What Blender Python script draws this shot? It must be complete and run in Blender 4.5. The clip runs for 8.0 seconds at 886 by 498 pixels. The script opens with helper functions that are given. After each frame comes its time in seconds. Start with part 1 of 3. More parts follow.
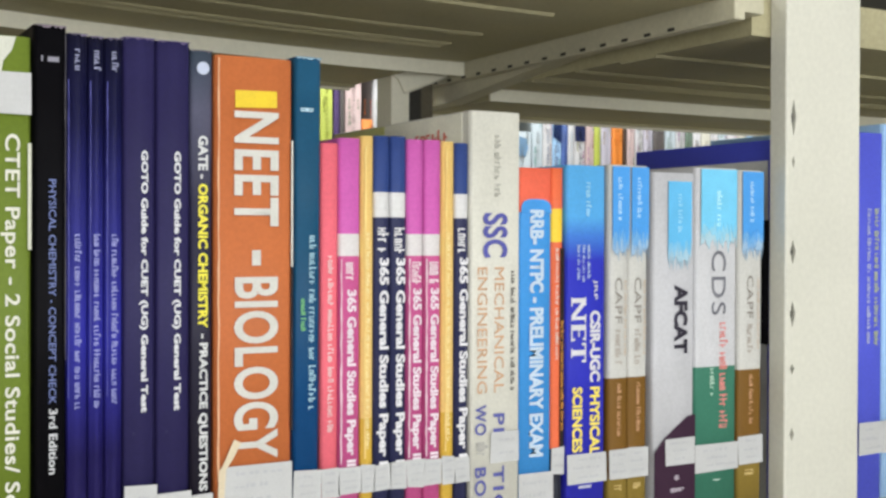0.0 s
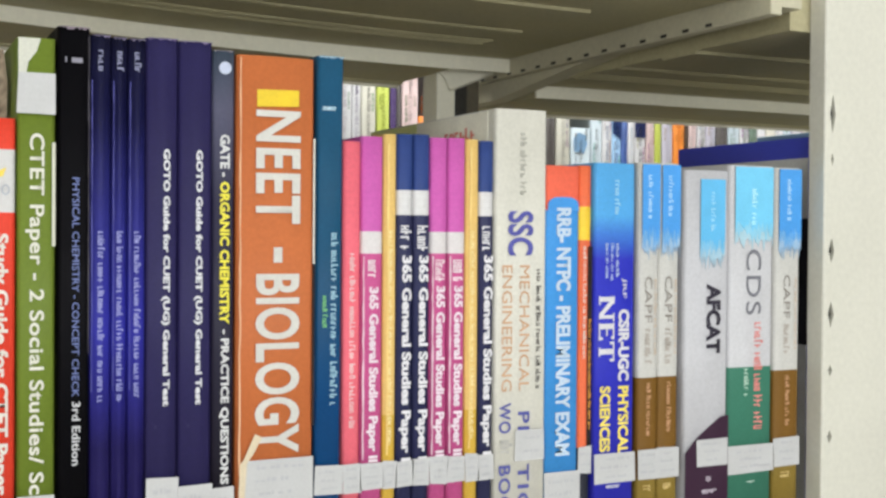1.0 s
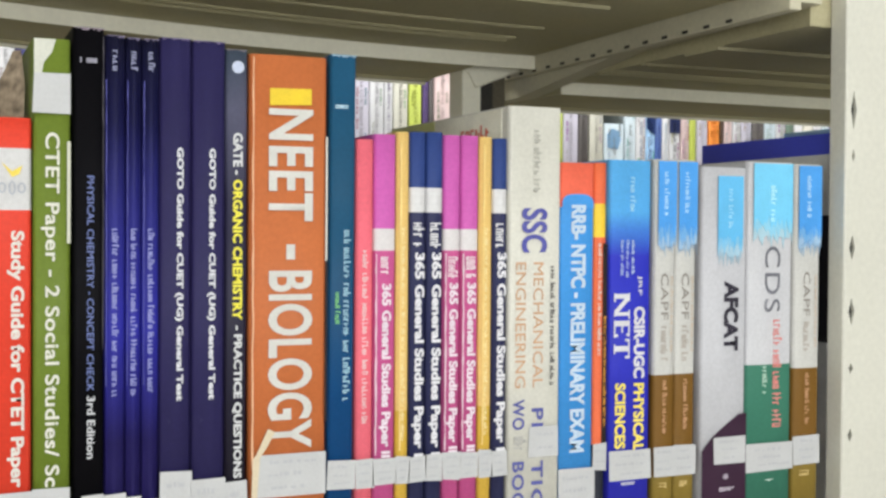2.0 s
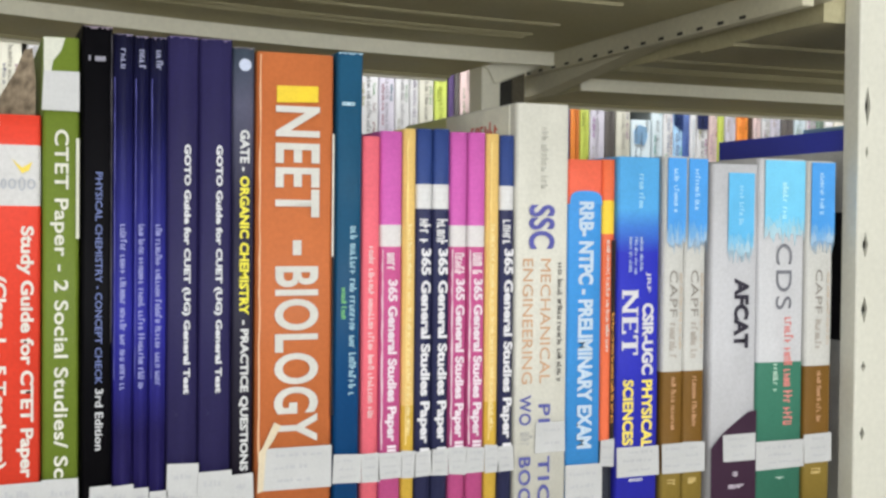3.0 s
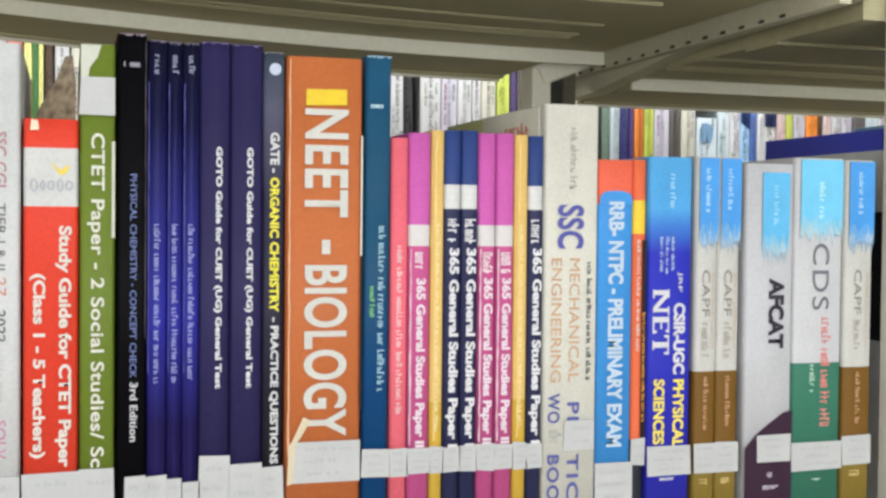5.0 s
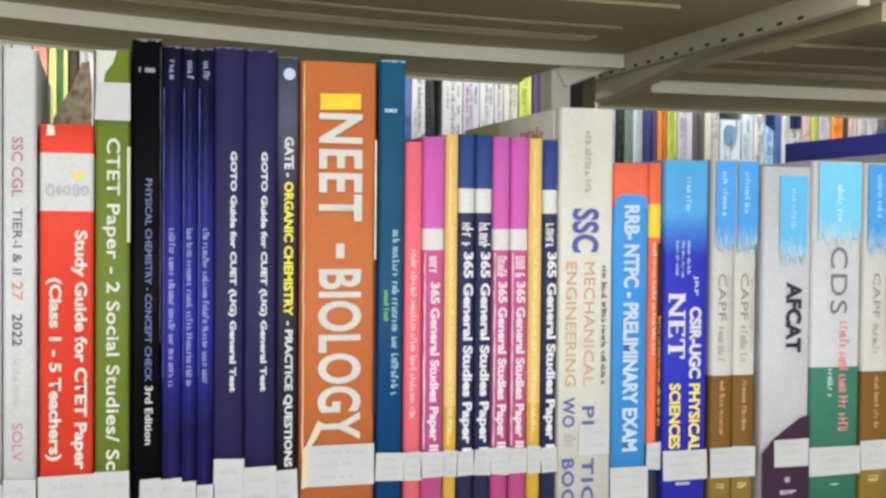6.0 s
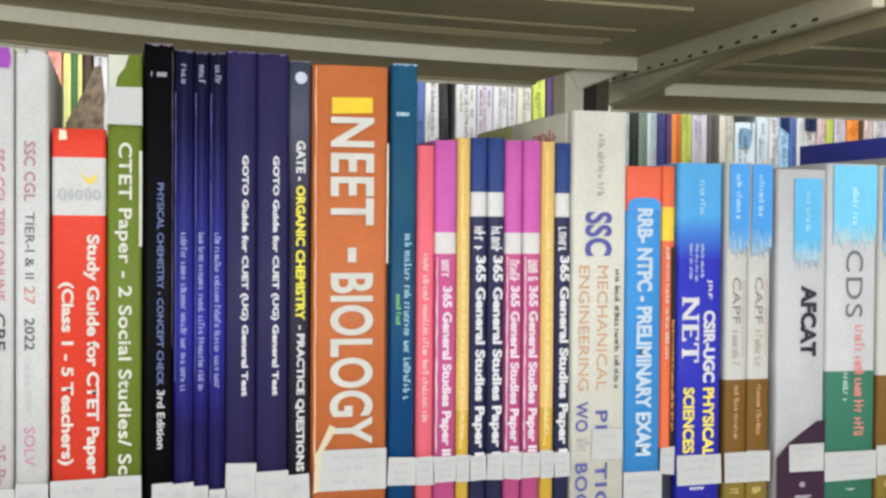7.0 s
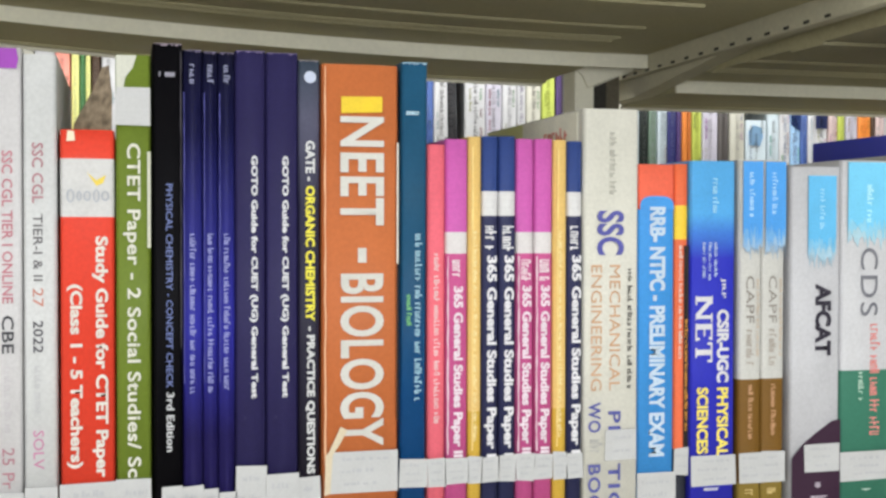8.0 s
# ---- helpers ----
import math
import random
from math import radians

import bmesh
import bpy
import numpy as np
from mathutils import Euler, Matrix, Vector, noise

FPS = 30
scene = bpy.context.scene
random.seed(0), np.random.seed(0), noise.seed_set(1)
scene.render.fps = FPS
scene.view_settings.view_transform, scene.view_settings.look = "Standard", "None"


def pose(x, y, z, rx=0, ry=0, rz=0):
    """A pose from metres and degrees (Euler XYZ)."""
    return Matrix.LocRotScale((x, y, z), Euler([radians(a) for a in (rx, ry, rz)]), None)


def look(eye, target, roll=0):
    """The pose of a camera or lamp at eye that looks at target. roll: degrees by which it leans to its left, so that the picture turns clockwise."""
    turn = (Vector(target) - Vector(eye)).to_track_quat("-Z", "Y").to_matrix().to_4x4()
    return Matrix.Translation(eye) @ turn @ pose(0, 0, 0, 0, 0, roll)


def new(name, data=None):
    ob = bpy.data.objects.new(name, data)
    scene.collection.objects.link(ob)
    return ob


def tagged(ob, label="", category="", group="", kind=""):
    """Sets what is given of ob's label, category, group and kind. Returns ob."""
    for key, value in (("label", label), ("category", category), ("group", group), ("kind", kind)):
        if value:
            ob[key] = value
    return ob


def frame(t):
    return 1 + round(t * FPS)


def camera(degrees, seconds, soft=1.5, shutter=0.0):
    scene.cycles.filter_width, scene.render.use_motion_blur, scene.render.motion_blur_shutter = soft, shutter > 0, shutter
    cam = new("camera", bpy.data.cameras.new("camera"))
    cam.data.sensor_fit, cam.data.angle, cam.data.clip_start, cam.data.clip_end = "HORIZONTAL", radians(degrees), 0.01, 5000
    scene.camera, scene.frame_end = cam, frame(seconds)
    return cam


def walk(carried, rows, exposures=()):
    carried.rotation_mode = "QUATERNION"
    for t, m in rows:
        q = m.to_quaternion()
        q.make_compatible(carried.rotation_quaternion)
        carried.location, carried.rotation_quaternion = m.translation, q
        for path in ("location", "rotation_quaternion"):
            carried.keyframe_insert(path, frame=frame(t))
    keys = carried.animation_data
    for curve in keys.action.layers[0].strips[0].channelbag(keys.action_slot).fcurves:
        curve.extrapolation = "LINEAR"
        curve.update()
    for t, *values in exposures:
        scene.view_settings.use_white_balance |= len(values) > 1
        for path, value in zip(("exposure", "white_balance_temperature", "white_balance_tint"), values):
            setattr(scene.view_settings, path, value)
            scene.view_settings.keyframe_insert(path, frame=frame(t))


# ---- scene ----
cam = camera(40.4, 8.0, soft=2.7, shutter=0.4)
walk(cam, [
    (0.0, look((-0.2104, -0.6257, 0.1821), (-0.1614, -0.5386, 0.1812), 0.2)),
    (0.5, look((-0.1971, -0.6322, 0.1851), (-0.1507, -0.5436, 0.1837), 0.2)),
    (1.0, look((-0.1814, -0.6426, 0.1836), (-0.1383, -0.5524, 0.1823), 0.4)),
    (1.5, look((-0.1701, -0.6498, 0.1848), (-0.1290, -0.5586, 0.1832), 0.4)),
    (2.0, look((-0.1650, -0.6541, 0.1847), (-0.1254, -0.5623, 0.1830), 0.4)),
    (3.5, look((-0.1371, -0.6738, 0.1858), (-0.1027, -0.5800, 0.1835), 0.6)),
    (4.0, look((-0.1263, -0.6821, 0.1862), (-0.0943, -0.5873, 0.1838), 0.6)),
    (4.5, look((-0.1225, -0.6860, 0.1863), (-0.0917, -0.5909, 0.1839), 0.6)),
    (6.0, look((-0.1107, -0.6916, 0.1881), (-0.0833, -0.5954, 0.1859), 0.5)),
    (6.5, look((-0.1092, -0.6916, 0.1884), (-0.0824, -0.5953, 0.1862), 0.5)),
    (7.0, look((-0.1086, -0.6900, 0.1881), (-0.0824, -0.5935, 0.1862), 0.4)),
    (7.5, look((-0.1079, -0.6866, 0.1882), (-0.0821, -0.5900, 0.1863), 0.2)),
    (8.0, look((-0.1082, -0.6840, 0.1879), (-0.0827, -0.5873, 0.1860), 0.1)),
])

# ---- light ----
world = bpy.data.worlds.new("room_air")
scene.world = world
world.use_nodes = True
world.node_tree.nodes["Background"].inputs[0].default_value = (0.95, 0.97, 1.0, 1)
world.node_tree.nodes["Background"].inputs[1].default_value = 0.2


def lamp(name, eye, target, sx, sy, watts, colour):
    data = bpy.data.lights.new(name, "AREA")
    data.shape, data.size, data.size_y, data.energy, data.color = "RECTANGLE", sx, sy, watts, colour
    ob = new(name, data)
    ob.matrix_world = look(eye, target)
    return ob


CEIL = 1.45
FLOOR = -1.25
lamp("aisle_lamp", (0.1, -1.0, CEIL - 0.07), (0.1, -0.9, 0), 2.4, 0.5, 7.0, (0.96, 0.99, 0.98))
lamp("back_aisle_lamp", (0.4, 0.68, CEIL - 0.07), (0.4, 0.69, 0), 2.6, 0.15, 30, (0.96, 0.99, 0.98))
# added fill lamp: low frontal light from a window nobody sees
lamp("window_fill", (-0.7, -1.72, 0.30), (-0.63, 0.0, 0.28), 3.6, 0.86, 39, (0.965, 0.99, 0.99))
scene.view_settings.exposure = 0.0


# ---- materials ----
def srgb(r, g, b):
    return tuple((c / 255 / 12.92) if c / 255 <= 0.04045 else ((c / 255 + 0.055) / 1.055) ** 2.4 for c in (r, g, b))


def basic(name, rough, metal=0.0):
    m = bpy.data.materials.new(name)
    m.use_nodes = True
    n, l = m.node_tree.nodes, m.node_tree.links
    b = n["Principled BSDF"]
    b.inputs["Roughness"].default_value, b.inputs["Metallic"].default_value, b.inputs["Specular IOR Level"].default_value = rough, metal, 0.2
    return m, n, l, b


def node(n, kind, **values):
    made = n.new(kind)
    for key, value in values.items():
        made.inputs[key.replace("_", " ")].default_value = value
    return made


def mottled(name, rgb, rough=0.45, low=0.88, high=1.06, coarse=18.0, fine=420.0, bump=0.08, metal=0.0, ramp=None, scuff=0.0):
    """A surface of one colour with stains at two sizes, uneven gloss and fine relief. ramp: colours up the height of the object, in metres."""
    m, n, l, b = basic(name, rough, metal)
    at = n.new("ShaderNodeTexCoord")
    one = node(n, "ShaderNodeTexNoise", Scale=coarse, Detail=4.0)
    two = node(n, "ShaderNodeTexNoise", Scale=fine, Detail=3.0)
    for t in (one, two):
        l.new(at.outputs["Object"], t.inputs["Vector"])
    add = n.new("ShaderNodeMath")
    add.operation = "ADD"
    l.new(one.outputs["Fac"], add.inputs[0]), l.new(two.outputs["Fac"], add.inputs[1])
    span = node(n, "ShaderNodeMapRange", From_Min=0.6, From_Max=1.4, To_Min=low, To_Max=high)
    l.new(add.outputs[0], span.inputs["Value"])
    mul = n.new("ShaderNodeVectorMath")
    mul.operation = "SCALE"
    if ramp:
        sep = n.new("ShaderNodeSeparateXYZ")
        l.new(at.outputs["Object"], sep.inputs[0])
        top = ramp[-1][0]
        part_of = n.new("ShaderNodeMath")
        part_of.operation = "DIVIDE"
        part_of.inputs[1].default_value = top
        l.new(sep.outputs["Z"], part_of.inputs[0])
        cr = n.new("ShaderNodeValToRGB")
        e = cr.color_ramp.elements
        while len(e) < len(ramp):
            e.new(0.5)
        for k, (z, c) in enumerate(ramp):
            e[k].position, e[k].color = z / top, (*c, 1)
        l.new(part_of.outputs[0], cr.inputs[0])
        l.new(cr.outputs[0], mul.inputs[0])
    else:
        mul.inputs[0].default_value = rgb
    l.new(span.outputs[0], mul.inputs["Scale"])
    last = mul.outputs[0]
    if scuff:
        rub = node(n, "ShaderNodeTexNoise", Scale=95.0, Detail=8.0, Roughness=0.75)
        l.new(at.outputs["Object"], rub.inputs["Vector"])
        cut = node(n, "ShaderNodeMapRange", From_Min=0.66, From_Max=0.78, To_Min=0.0, To_Max=scuff)
        l.new(rub.outputs["Fac"], cut.inputs["Value"])
        mix = n.new("ShaderNodeMix")
        mix.data_type = "RGBA"
        l.new(cut.outputs[0], mix.inputs["Factor"])
        l.new(last, mix.inputs["A"])
        mix.inputs["B"].default_value = (0.55, 0.53, 0.5, 1)
        last = mix.outputs["Result"]
    l.new(last, b.inputs["Base Color"])
    gloss = node(n, "ShaderNodeMapRange", From_Min=0.3, From_Max=0.7, To_Min=max(0.05, rough - 0.1), To_Max=min(1, rough + 0.12))
    l.new(one.outputs["Fac"], gloss.inputs["Value"])
    l.new(gloss.outputs[0], b.inputs["Roughness"])
    rel = node(n, "ShaderNodeBump", Strength=bump, Distance=0.0006)
    l.new(add.outputs[0], rel.inputs["Height"])
    l.new(rel.outputs[0], b.inputs["Normal"])
    return m


COVERS = {}


def cover_paint(rgb):
    """Laminated printed card of one colour (sRGB, 0 to 255)."""
    if rgb not in COVERS:
        COVERS[rgb] = mottled("printed_card", srgb(*rgb), 0.5, 0.86, 1.07, 30, 500, 0.06, scuff=0.25 if sum(rgb) > 150 else 0.06)
        if sum(rgb) < 60:  # uncoated black card
            COVERS[rgb].node_tree.nodes["Principled BSDF"].inputs["Specular IOR Level"].default_value = 0.07
    return COVERS[rgb]


INKS = {}


def ink(rgb):
    if rgb not in INKS:
        INKS[rgb] = mottled("print_ink", srgb(*rgb), 0.45, 0.82, 1.06, 60, 700, 0.03)
    return INKS[rgb]


def pages_paint(name, rgb):
    m, n, l, b = basic(name, 0.85)
    at = n.new("ShaderNodeTexCoord")
    sep = n.new("ShaderNodeSeparateXYZ")
    l.new(at.outputs["Object"], sep.inputs[0])
    lines = node(n, "ShaderNodeTexNoise", Scale=3800.0, Detail=2.0)
    lines.noise_dimensions = "1D"
    l.new(sep.outputs["X"], lines.inputs["W"])
    spots = node(n, "ShaderNodeTexNoise", Scale=40.0, Detail=4.0)
    l.new(at.outputs["Object"], spots.inputs["Vector"])
    add = n.new("ShaderNodeMath")
    add.operation = "ADD"
    l.new(lines.outputs["Fac"], add.inputs[0]), l.new(spots.outputs["Fac"], add.inputs[1])
    span = node(n, "ShaderNodeMapRange", From_Min=0.6, From_Max=1.4, To_Min=0.78, To_Max=1.05)
    l.new(add.outputs[0], span.inputs["Value"])
    mul = n.new("ShaderNodeVectorMath")
    mul.operation = "SCALE"
    mul.inputs[0].default_value = rgb
    l.new(span.outputs[0], mul.inputs["Scale"])
    l.new(mul.outputs[0], b.inputs["Base Color"])
    return m


PAGES = pages_paint("page_edges", (0.68, 0.64, 0.54))
STICKER = mottled("label_paper", (0.53, 0.527, 0.527), 0.6, 0.9, 1.04, 70, 600, 0.05)
TYPED = mottled("label_print", (0.47, 0.47, 0.49), 0.6)
ENAMEL = mottled("cream_enamel", (0.65, 0.632, 0.55), 0.42, 0.9, 1.05, 9, 260, 0.05, scuff=0.12)
# the rack's enamel, darkened for the shade under the decks
SHADED_ENAMEL = mottled("shaded_enamel", (0.425, 0.385, 0.238), 0.55, 0.8, 1.08, 14, 300, 0.08, scuff=0.1)
# the same enamel with half that shade in it, for the brackets
HALF_SHADED_ENAMEL = mottled("half_shaded_enamel", (0.54, 0.505, 0.375), 0.5, 0.85, 1.06, 12, 260, 0.06, scuff=0.12)
# the same enamel brightened as if lit: skirts, lips, gussets, rear posts
LIT_ENAMEL = mottled("lit_enamel", (0.77, 0.74, 0.605), 0.45, 0.9, 1.05, 9, 260, 0.05, scuff=0.1)
# near-black that stands for shade inside slots, recesses and gaps
SHADE_BLACK = mottled("shade_black", (0.035, 0.033, 0.028), 0.6, 0.7, 1.2, 25, 300, 0.08)
# browner tone of the shadowed recess beside the rear uprights
RECESS_BROWN = mottled("recess_brown", (0.11, 0.095, 0.065), 0.6, 0.7, 1.2, 25, 300, 0.08)
WALL = mottled("wall_paint", (0.8, 0.79, 0.75), 0.8, 0.93, 1.03, 2.5, 120, 0.05)
CEILING = mottled("ceiling_paint", (0.82, 0.82, 0.8), 0.85, 0.95, 1.03, 2, 90, 0.04)
TILES = mottled("floor_stone", (0.72, 0.69, 0.62), 0.35, 0.8, 1.1, 6, 140, 0.04)


# ---- builders ----
def mesh_of(name, bm, *materials):
    me = bpy.data.meshes.new(name)
    bm.normal_update()
    bm.to_mesh(me)
    bm.free()
    for m in materials:
        me.materials.append(m)
    return me


def part(name, bm, material, parent, label=""):
    ob = new(name, mesh_of(name, bm, *(material if isinstance(material, (list, tuple)) else [material])))
    ob.parent = parent
    if label:
        ob["label"] = label
    return ob


def thing(name, place, label, category, group="", kind=""):
    ob = new(name)
    ob.empty_display_size = 0.02
    ob.matrix_world = place
    return tagged(ob, label, category, group, kind)


def add_box(bm, x0, x1, y0, y1, z0, z1, bevel=0.0):
    vs = [bm.verts.new(p) for p in ((x0, y0, z0), (x1, y0, z0), (x1, y1, z0), (x0, y1, z0), (x0, y0, z1), (x1, y0, z1), (x1, y1, z1), (x0, y1, z1))]
    fs = [bm.faces.new([vs[i] for i in f]) for f in ((0, 3, 2, 1), (4, 5, 6, 7), (0, 1, 5, 4), (1, 2, 6, 5), (2, 3, 7, 6), (3, 0, 4, 7))]
    if bevel:
        edges = {e for f in fs for e in f.edges}
        bmesh.ops.bevel(bm, geom=list(edges), offset=bevel, segments=2, affect="EDGES", profile=0.5)
    return bm


def box(x0, x1, y0, y1, z0, z1, bevel=0.0):
    return add_box(bmesh.new(), x0, x1, y0, y1, z0, z1, bevel)


def extrude_profile(points, x0, x1):
    """A bar along x with the closed outline points, each (y, z)."""
    bm = bmesh.new()
    a = [bm.verts.new((x0, y, z)) for y, z in points]
    b = [bm.verts.new((x1, y, z)) for y, z in points]
    k = len(points)
    for i in range(k):
        bm.faces.new((a[i], a[(i + 1) % k], b[(i + 1) % k], b[i]))
    bm.faces.new(a[::-1])
    bm.faces.new(b)
    bmesh.ops.recalc_face_normals(bm, faces=bm.faces)
    return bm


def cover_mesh(w, h, d, bands, bulge=0.0006, thick=0.0007):
    """A card cover bent round the spine: x 0 to w, spine at y 0, z 0 to h. bands: (z0, z1, slot)."""
    r = min(0.0022, w * 0.22)
    outer = [(0, d), (0, d * 0.5), (0, r * 1.6)]
    for a in (15, 40, 65):
        outer.append((r - r * math.cos(radians(a)), r * 1.6 - r * 1.6 * math.sin(radians(a))))
    for k in range(5):
        s = k / 4
        outer.append((r + (w - 2 * r) * s, -bulge * math.sin(math.pi * s)))
    for a in (65, 40, 15):
        outer.append((w - r + r * math.cos(radians(a)), r * 1.6 - r * 1.6 * math.sin(radians(a))))
    outer += [(w, r * 1.6), (w, d * 0.5), (w, d)]
    inner = [(min(max(x, thick), w - thick), max(y + thick, thick) if y < d * 0.4 else y) for x, y in outer]
    zs = sorted({0.0, h} | {z for b in bands for z in b[:2]})
    bm = bmesh.new()
    rings = [([bm.verts.new((x, y, z)) for x, y in outer], [bm.verts.new((x, y, z)) for x, y in inner]) for z in zs]
    k = len(outer)
    for (o0, i0), (o1, i1), z0, z1 in zip(rings, rings[1:], zs, zs[1:]):
        slot = next((b[2] for b in bands if b[0] <= (z0 + z1) / 2 <= b[1]), 0)
        for i in range(k - 1):
            f = bm.faces.new((o0[i], o0[i + 1], o1[i + 1], o1[i]))
            f.material_index, f.smooth = slot, 2 <= i <= k - 4
            bm.faces.new((i0[i + 1], i0[i], i1[i], i1[i + 1])).material_index = slot
        for i in (0, k - 1):
            bm.faces.new((o0[i], i0[i], i1[i], o1[i]) if i else (i0[i], o0[i], o1[i], i1[i])).material_index = slot
    for (o, i_), up in ((rings[0], False), (rings[-1], True)):
        for i in range(k - 1):
            f = (o[i], o[i + 1], i_[i + 1], i_[i])
            bm.faces.new(f if up else f[::-1])
    return bm


def lettering(body, length, height, bold=0.0, serif_gap=1.0):
    """The words as a mesh, running down (-z), tops to +x, facing -y, centred on the origin, in a box of that length and height."""
    curve = bpy.data.curves.new("words", "FONT")
    curve.body, curve.size, curve.offset, curve.extrude = body, 1.0, bold, 0.0
    curve.resolution_u, curve.space_character = (5 if height > 0.007 else 2), serif_gap
    ob = new("words", curve)
    me = bpy.data.meshes.new_from_object(ob.evaluated_get(bpy.context.evaluated_depsgraph_get()))
    bpy.data.objects.remove(ob)
    bpy.data.curves.remove(curve)
    bm = bmesh.new()
    bm.from_mesh(me)
    bpy.data.meshes.remove(me)
    xs, ys = [v.co.x for v in bm.verts], [v.co.y for v in bm.verts]
    sx, sy = length / (max(xs) - min(xs)), height / (max(ys) - min(ys))
    cx, cy = (max(xs) + min(xs)) / 2, (max(ys) + min(ys)) / 2
    for v in bm.verts:
        v.co = Vector(((v.co.y - cy) * sy, 0.0, -(v.co.x - cx) * sx))
    return bm


def ring_mesh(rx, rz, line):
    """A flat oval outline facing -y."""
    bm = bmesh.new()
    n = 14
    turn = [2 * math.pi * k / n for k in range(n)]
    a = [bm.verts.new((rx * math.cos(t), 0, rz * math.sin(t))) for t in turn]
    b = [bm.verts.new(((rx - line) * math.cos(t), 0, (rz - line) * math.sin(t))) for t in turn]
    for i in range(n):
        k = (i + 1) % n
        bm.faces.new((a[i], a[k], b[k], b[i]))
    return bm


def slab_net(length, height):
    """NET in a bold face with slab serifs, running down, as lettering() lays it."""
    strokes = [((0.02, 0.0), (0.02, 1.0), 0.075), ((0.30, 0.0), (0.30, 1.0), 0.055), ((0.02, 1.0), (0.30, 0.0), 0.10),
               ((-0.03, 0.97), (0.10, 0.97), 0), ((-0.03, 0.03), (0.11, 0.03), 0), ((0.24, 0.97), (0.38, 0.97), 0),
               ((0.45, 0.0), (0.45, 1.0), 0.085), ((0.40, 0.97), (0.66, 0.97), 0), ((0.40, 0.03), (0.67, 0.03), 0), ((0.45, 0.52), (0.60, 0.52), 0), ((0.63, 0.8), (0.63, 1.0), 0.04), ((0.64, 0.0), (0.64, 0.24), 0.04),
               ((0.85, 0.0), (0.85, 1.0), 0.085), ((0.70, 0.97), (1.0, 0.97), 0), ((0.78, 0.03), (0.93, 0.03), 0), ((0.715, 0.72), (0.715, 1.0), 0.04), ((0.985, 0.72), (0.985, 1.0), 0.04)]
    bm = bmesh.new()
    for k, ((xa, ya), (xb, yb), wide) in enumerate(strokes):
        du, dv = (wide / 2, 0.0) if wide else (0.0, 0.045)
        quad = [(xa - du, ya - dv), (xa + du, ya + dv), (xb + du, yb + dv), (xb - du, yb - dv)]
        bm.faces.new([bm.verts.new(((v - 0.5) * height, -0.00001 * k, -(u - 0.5) * length)) for u, v in quad])
    for f in bm.faces:
        f.normal_update()
        if f.normal.y > 0:
            f.normal_flip()
    return bm


def word_bars(length, height, seed, unit=0.0):
    """Writing too small to read: a line of short bars down the spine, grouped in words; stems across the line, joined at foot, middle or top."""
    rnd = random.Random(seed)
    bm = bmesh.new()

    def bar(xa, xb, za, zb):
        bm.faces.new([bm.verts.new(p) for p in ((xa, 0, za), (xb, 0, za), (xb, 0, zb), (xa, 0, zb))])

    z, step, foot = length / 2, unit or height * 0.62, -height / 2
    while z > -length / 2:
        for _ in range(rnd.randint(3, 8)):
            if z - step < -length / 2:
                break
            hgt = height * rnd.choice((0.7, 0.72, 0.75, 1.0))
            stem = step * rnd.uniform(0.26, 0.36)
            bar(foot, foot + hgt, z - stem, z)
            if rnd.random() < 0.55:
                bar(foot, foot + hgt * rnd.choice((0.95, 0.95, 0.6)), z - step * 0.84, z - step * 0.84 + stem)
            at = foot + hgt * rnd.choice((0.0, 0.4, 0.8))
            bar(at, at + hgt * 0.22, z - step * 0.84 + stem * 0.5, z - stem)
            z -= step
        z -= step * 0.8
    bmesh.ops.recalc_face_normals(bm, faces=bm.faces)
    for f in bm.faces:
        if f.normal.y > 0:
            f.normal_flip()
    return bm


def patch_mesh(points, t=0.0003):
    """A thin printed or pasted patch with an outline of (x, z), facing -y."""
    bm = bmesh.new()
    a = [bm.verts.new((x, 0, z)) for x, z in points]
    b = [bm.verts.new((x, t, z)) for x, z in points]
    k = len(points)
    bm.faces.new(a), bm.faces.new(b[::-1])
    for i in range(k):
        bm.faces.new((a[i], b[i], b[(i + 1) % k], a[(i + 1) % k]))
    bmesh.ops.recalc_face_normals(bm, faces=bm.faces)
    return bm


DECK_TOP = -0.012


def put(ob, x, y, z):
    ob.location = (x, y, z)
    return ob


def book(x0, x1, top, label, colour, bands=(), y=0.0, depth=0.19, lean=0.0, ramp=None, base=DECK_TOP, group="books on the shelf", name="book", bulge=0.0006):
    """A paperback standing on the shelf. top and the bands' heights are heights in the room."""
    w, h = x1 - x0, top - base
    b = thing(name, pose(x0, y, base, 0, lean, 0), label, "book", group)
    slots = [mottled("printed_card", srgb(*colour), 0.42, 0.86, 1.07, 30, 500, 0.05, ramp=[(z - base, srgb(*c)) for z, c in ramp], scuff=0.15)] if ramp else [cover_paint(colour)]
    cuts = []
    for z0, z1, c in bands:
        slots.append(cover_paint(c))
        cuts.append((max(0, z0 - base), min(h, z1 - base), len(slots) - 1))
    part("cover", cover_mesh(w, h, depth, cuts, bulge), slots, b)
    part("page_block", box(0.0008, w - 0.0008, 0.0015, depth - 0.002, 0.001, h - 0.0012), PAGES, b)
    b["w"], b["base"], b["bulge"] = w, base, bulge
    return b


def spot(b, dx, z, lift=0.0):
    """Where a print stands on the spine of book b: dx from its left edge, height z in the room."""
    return dx, -b["bulge"] - 0.0004 - lift, z - b["base"]


def words(b, body, dx, z0, z1, height, colour, bold=0.0, gap=1.0, label=""):
    put(part("lettering", lettering(body, z0 - z1, height, bold, gap), ink(colour), b, label), *spot(b, dx, (z0 + z1) / 2, 0.0002))


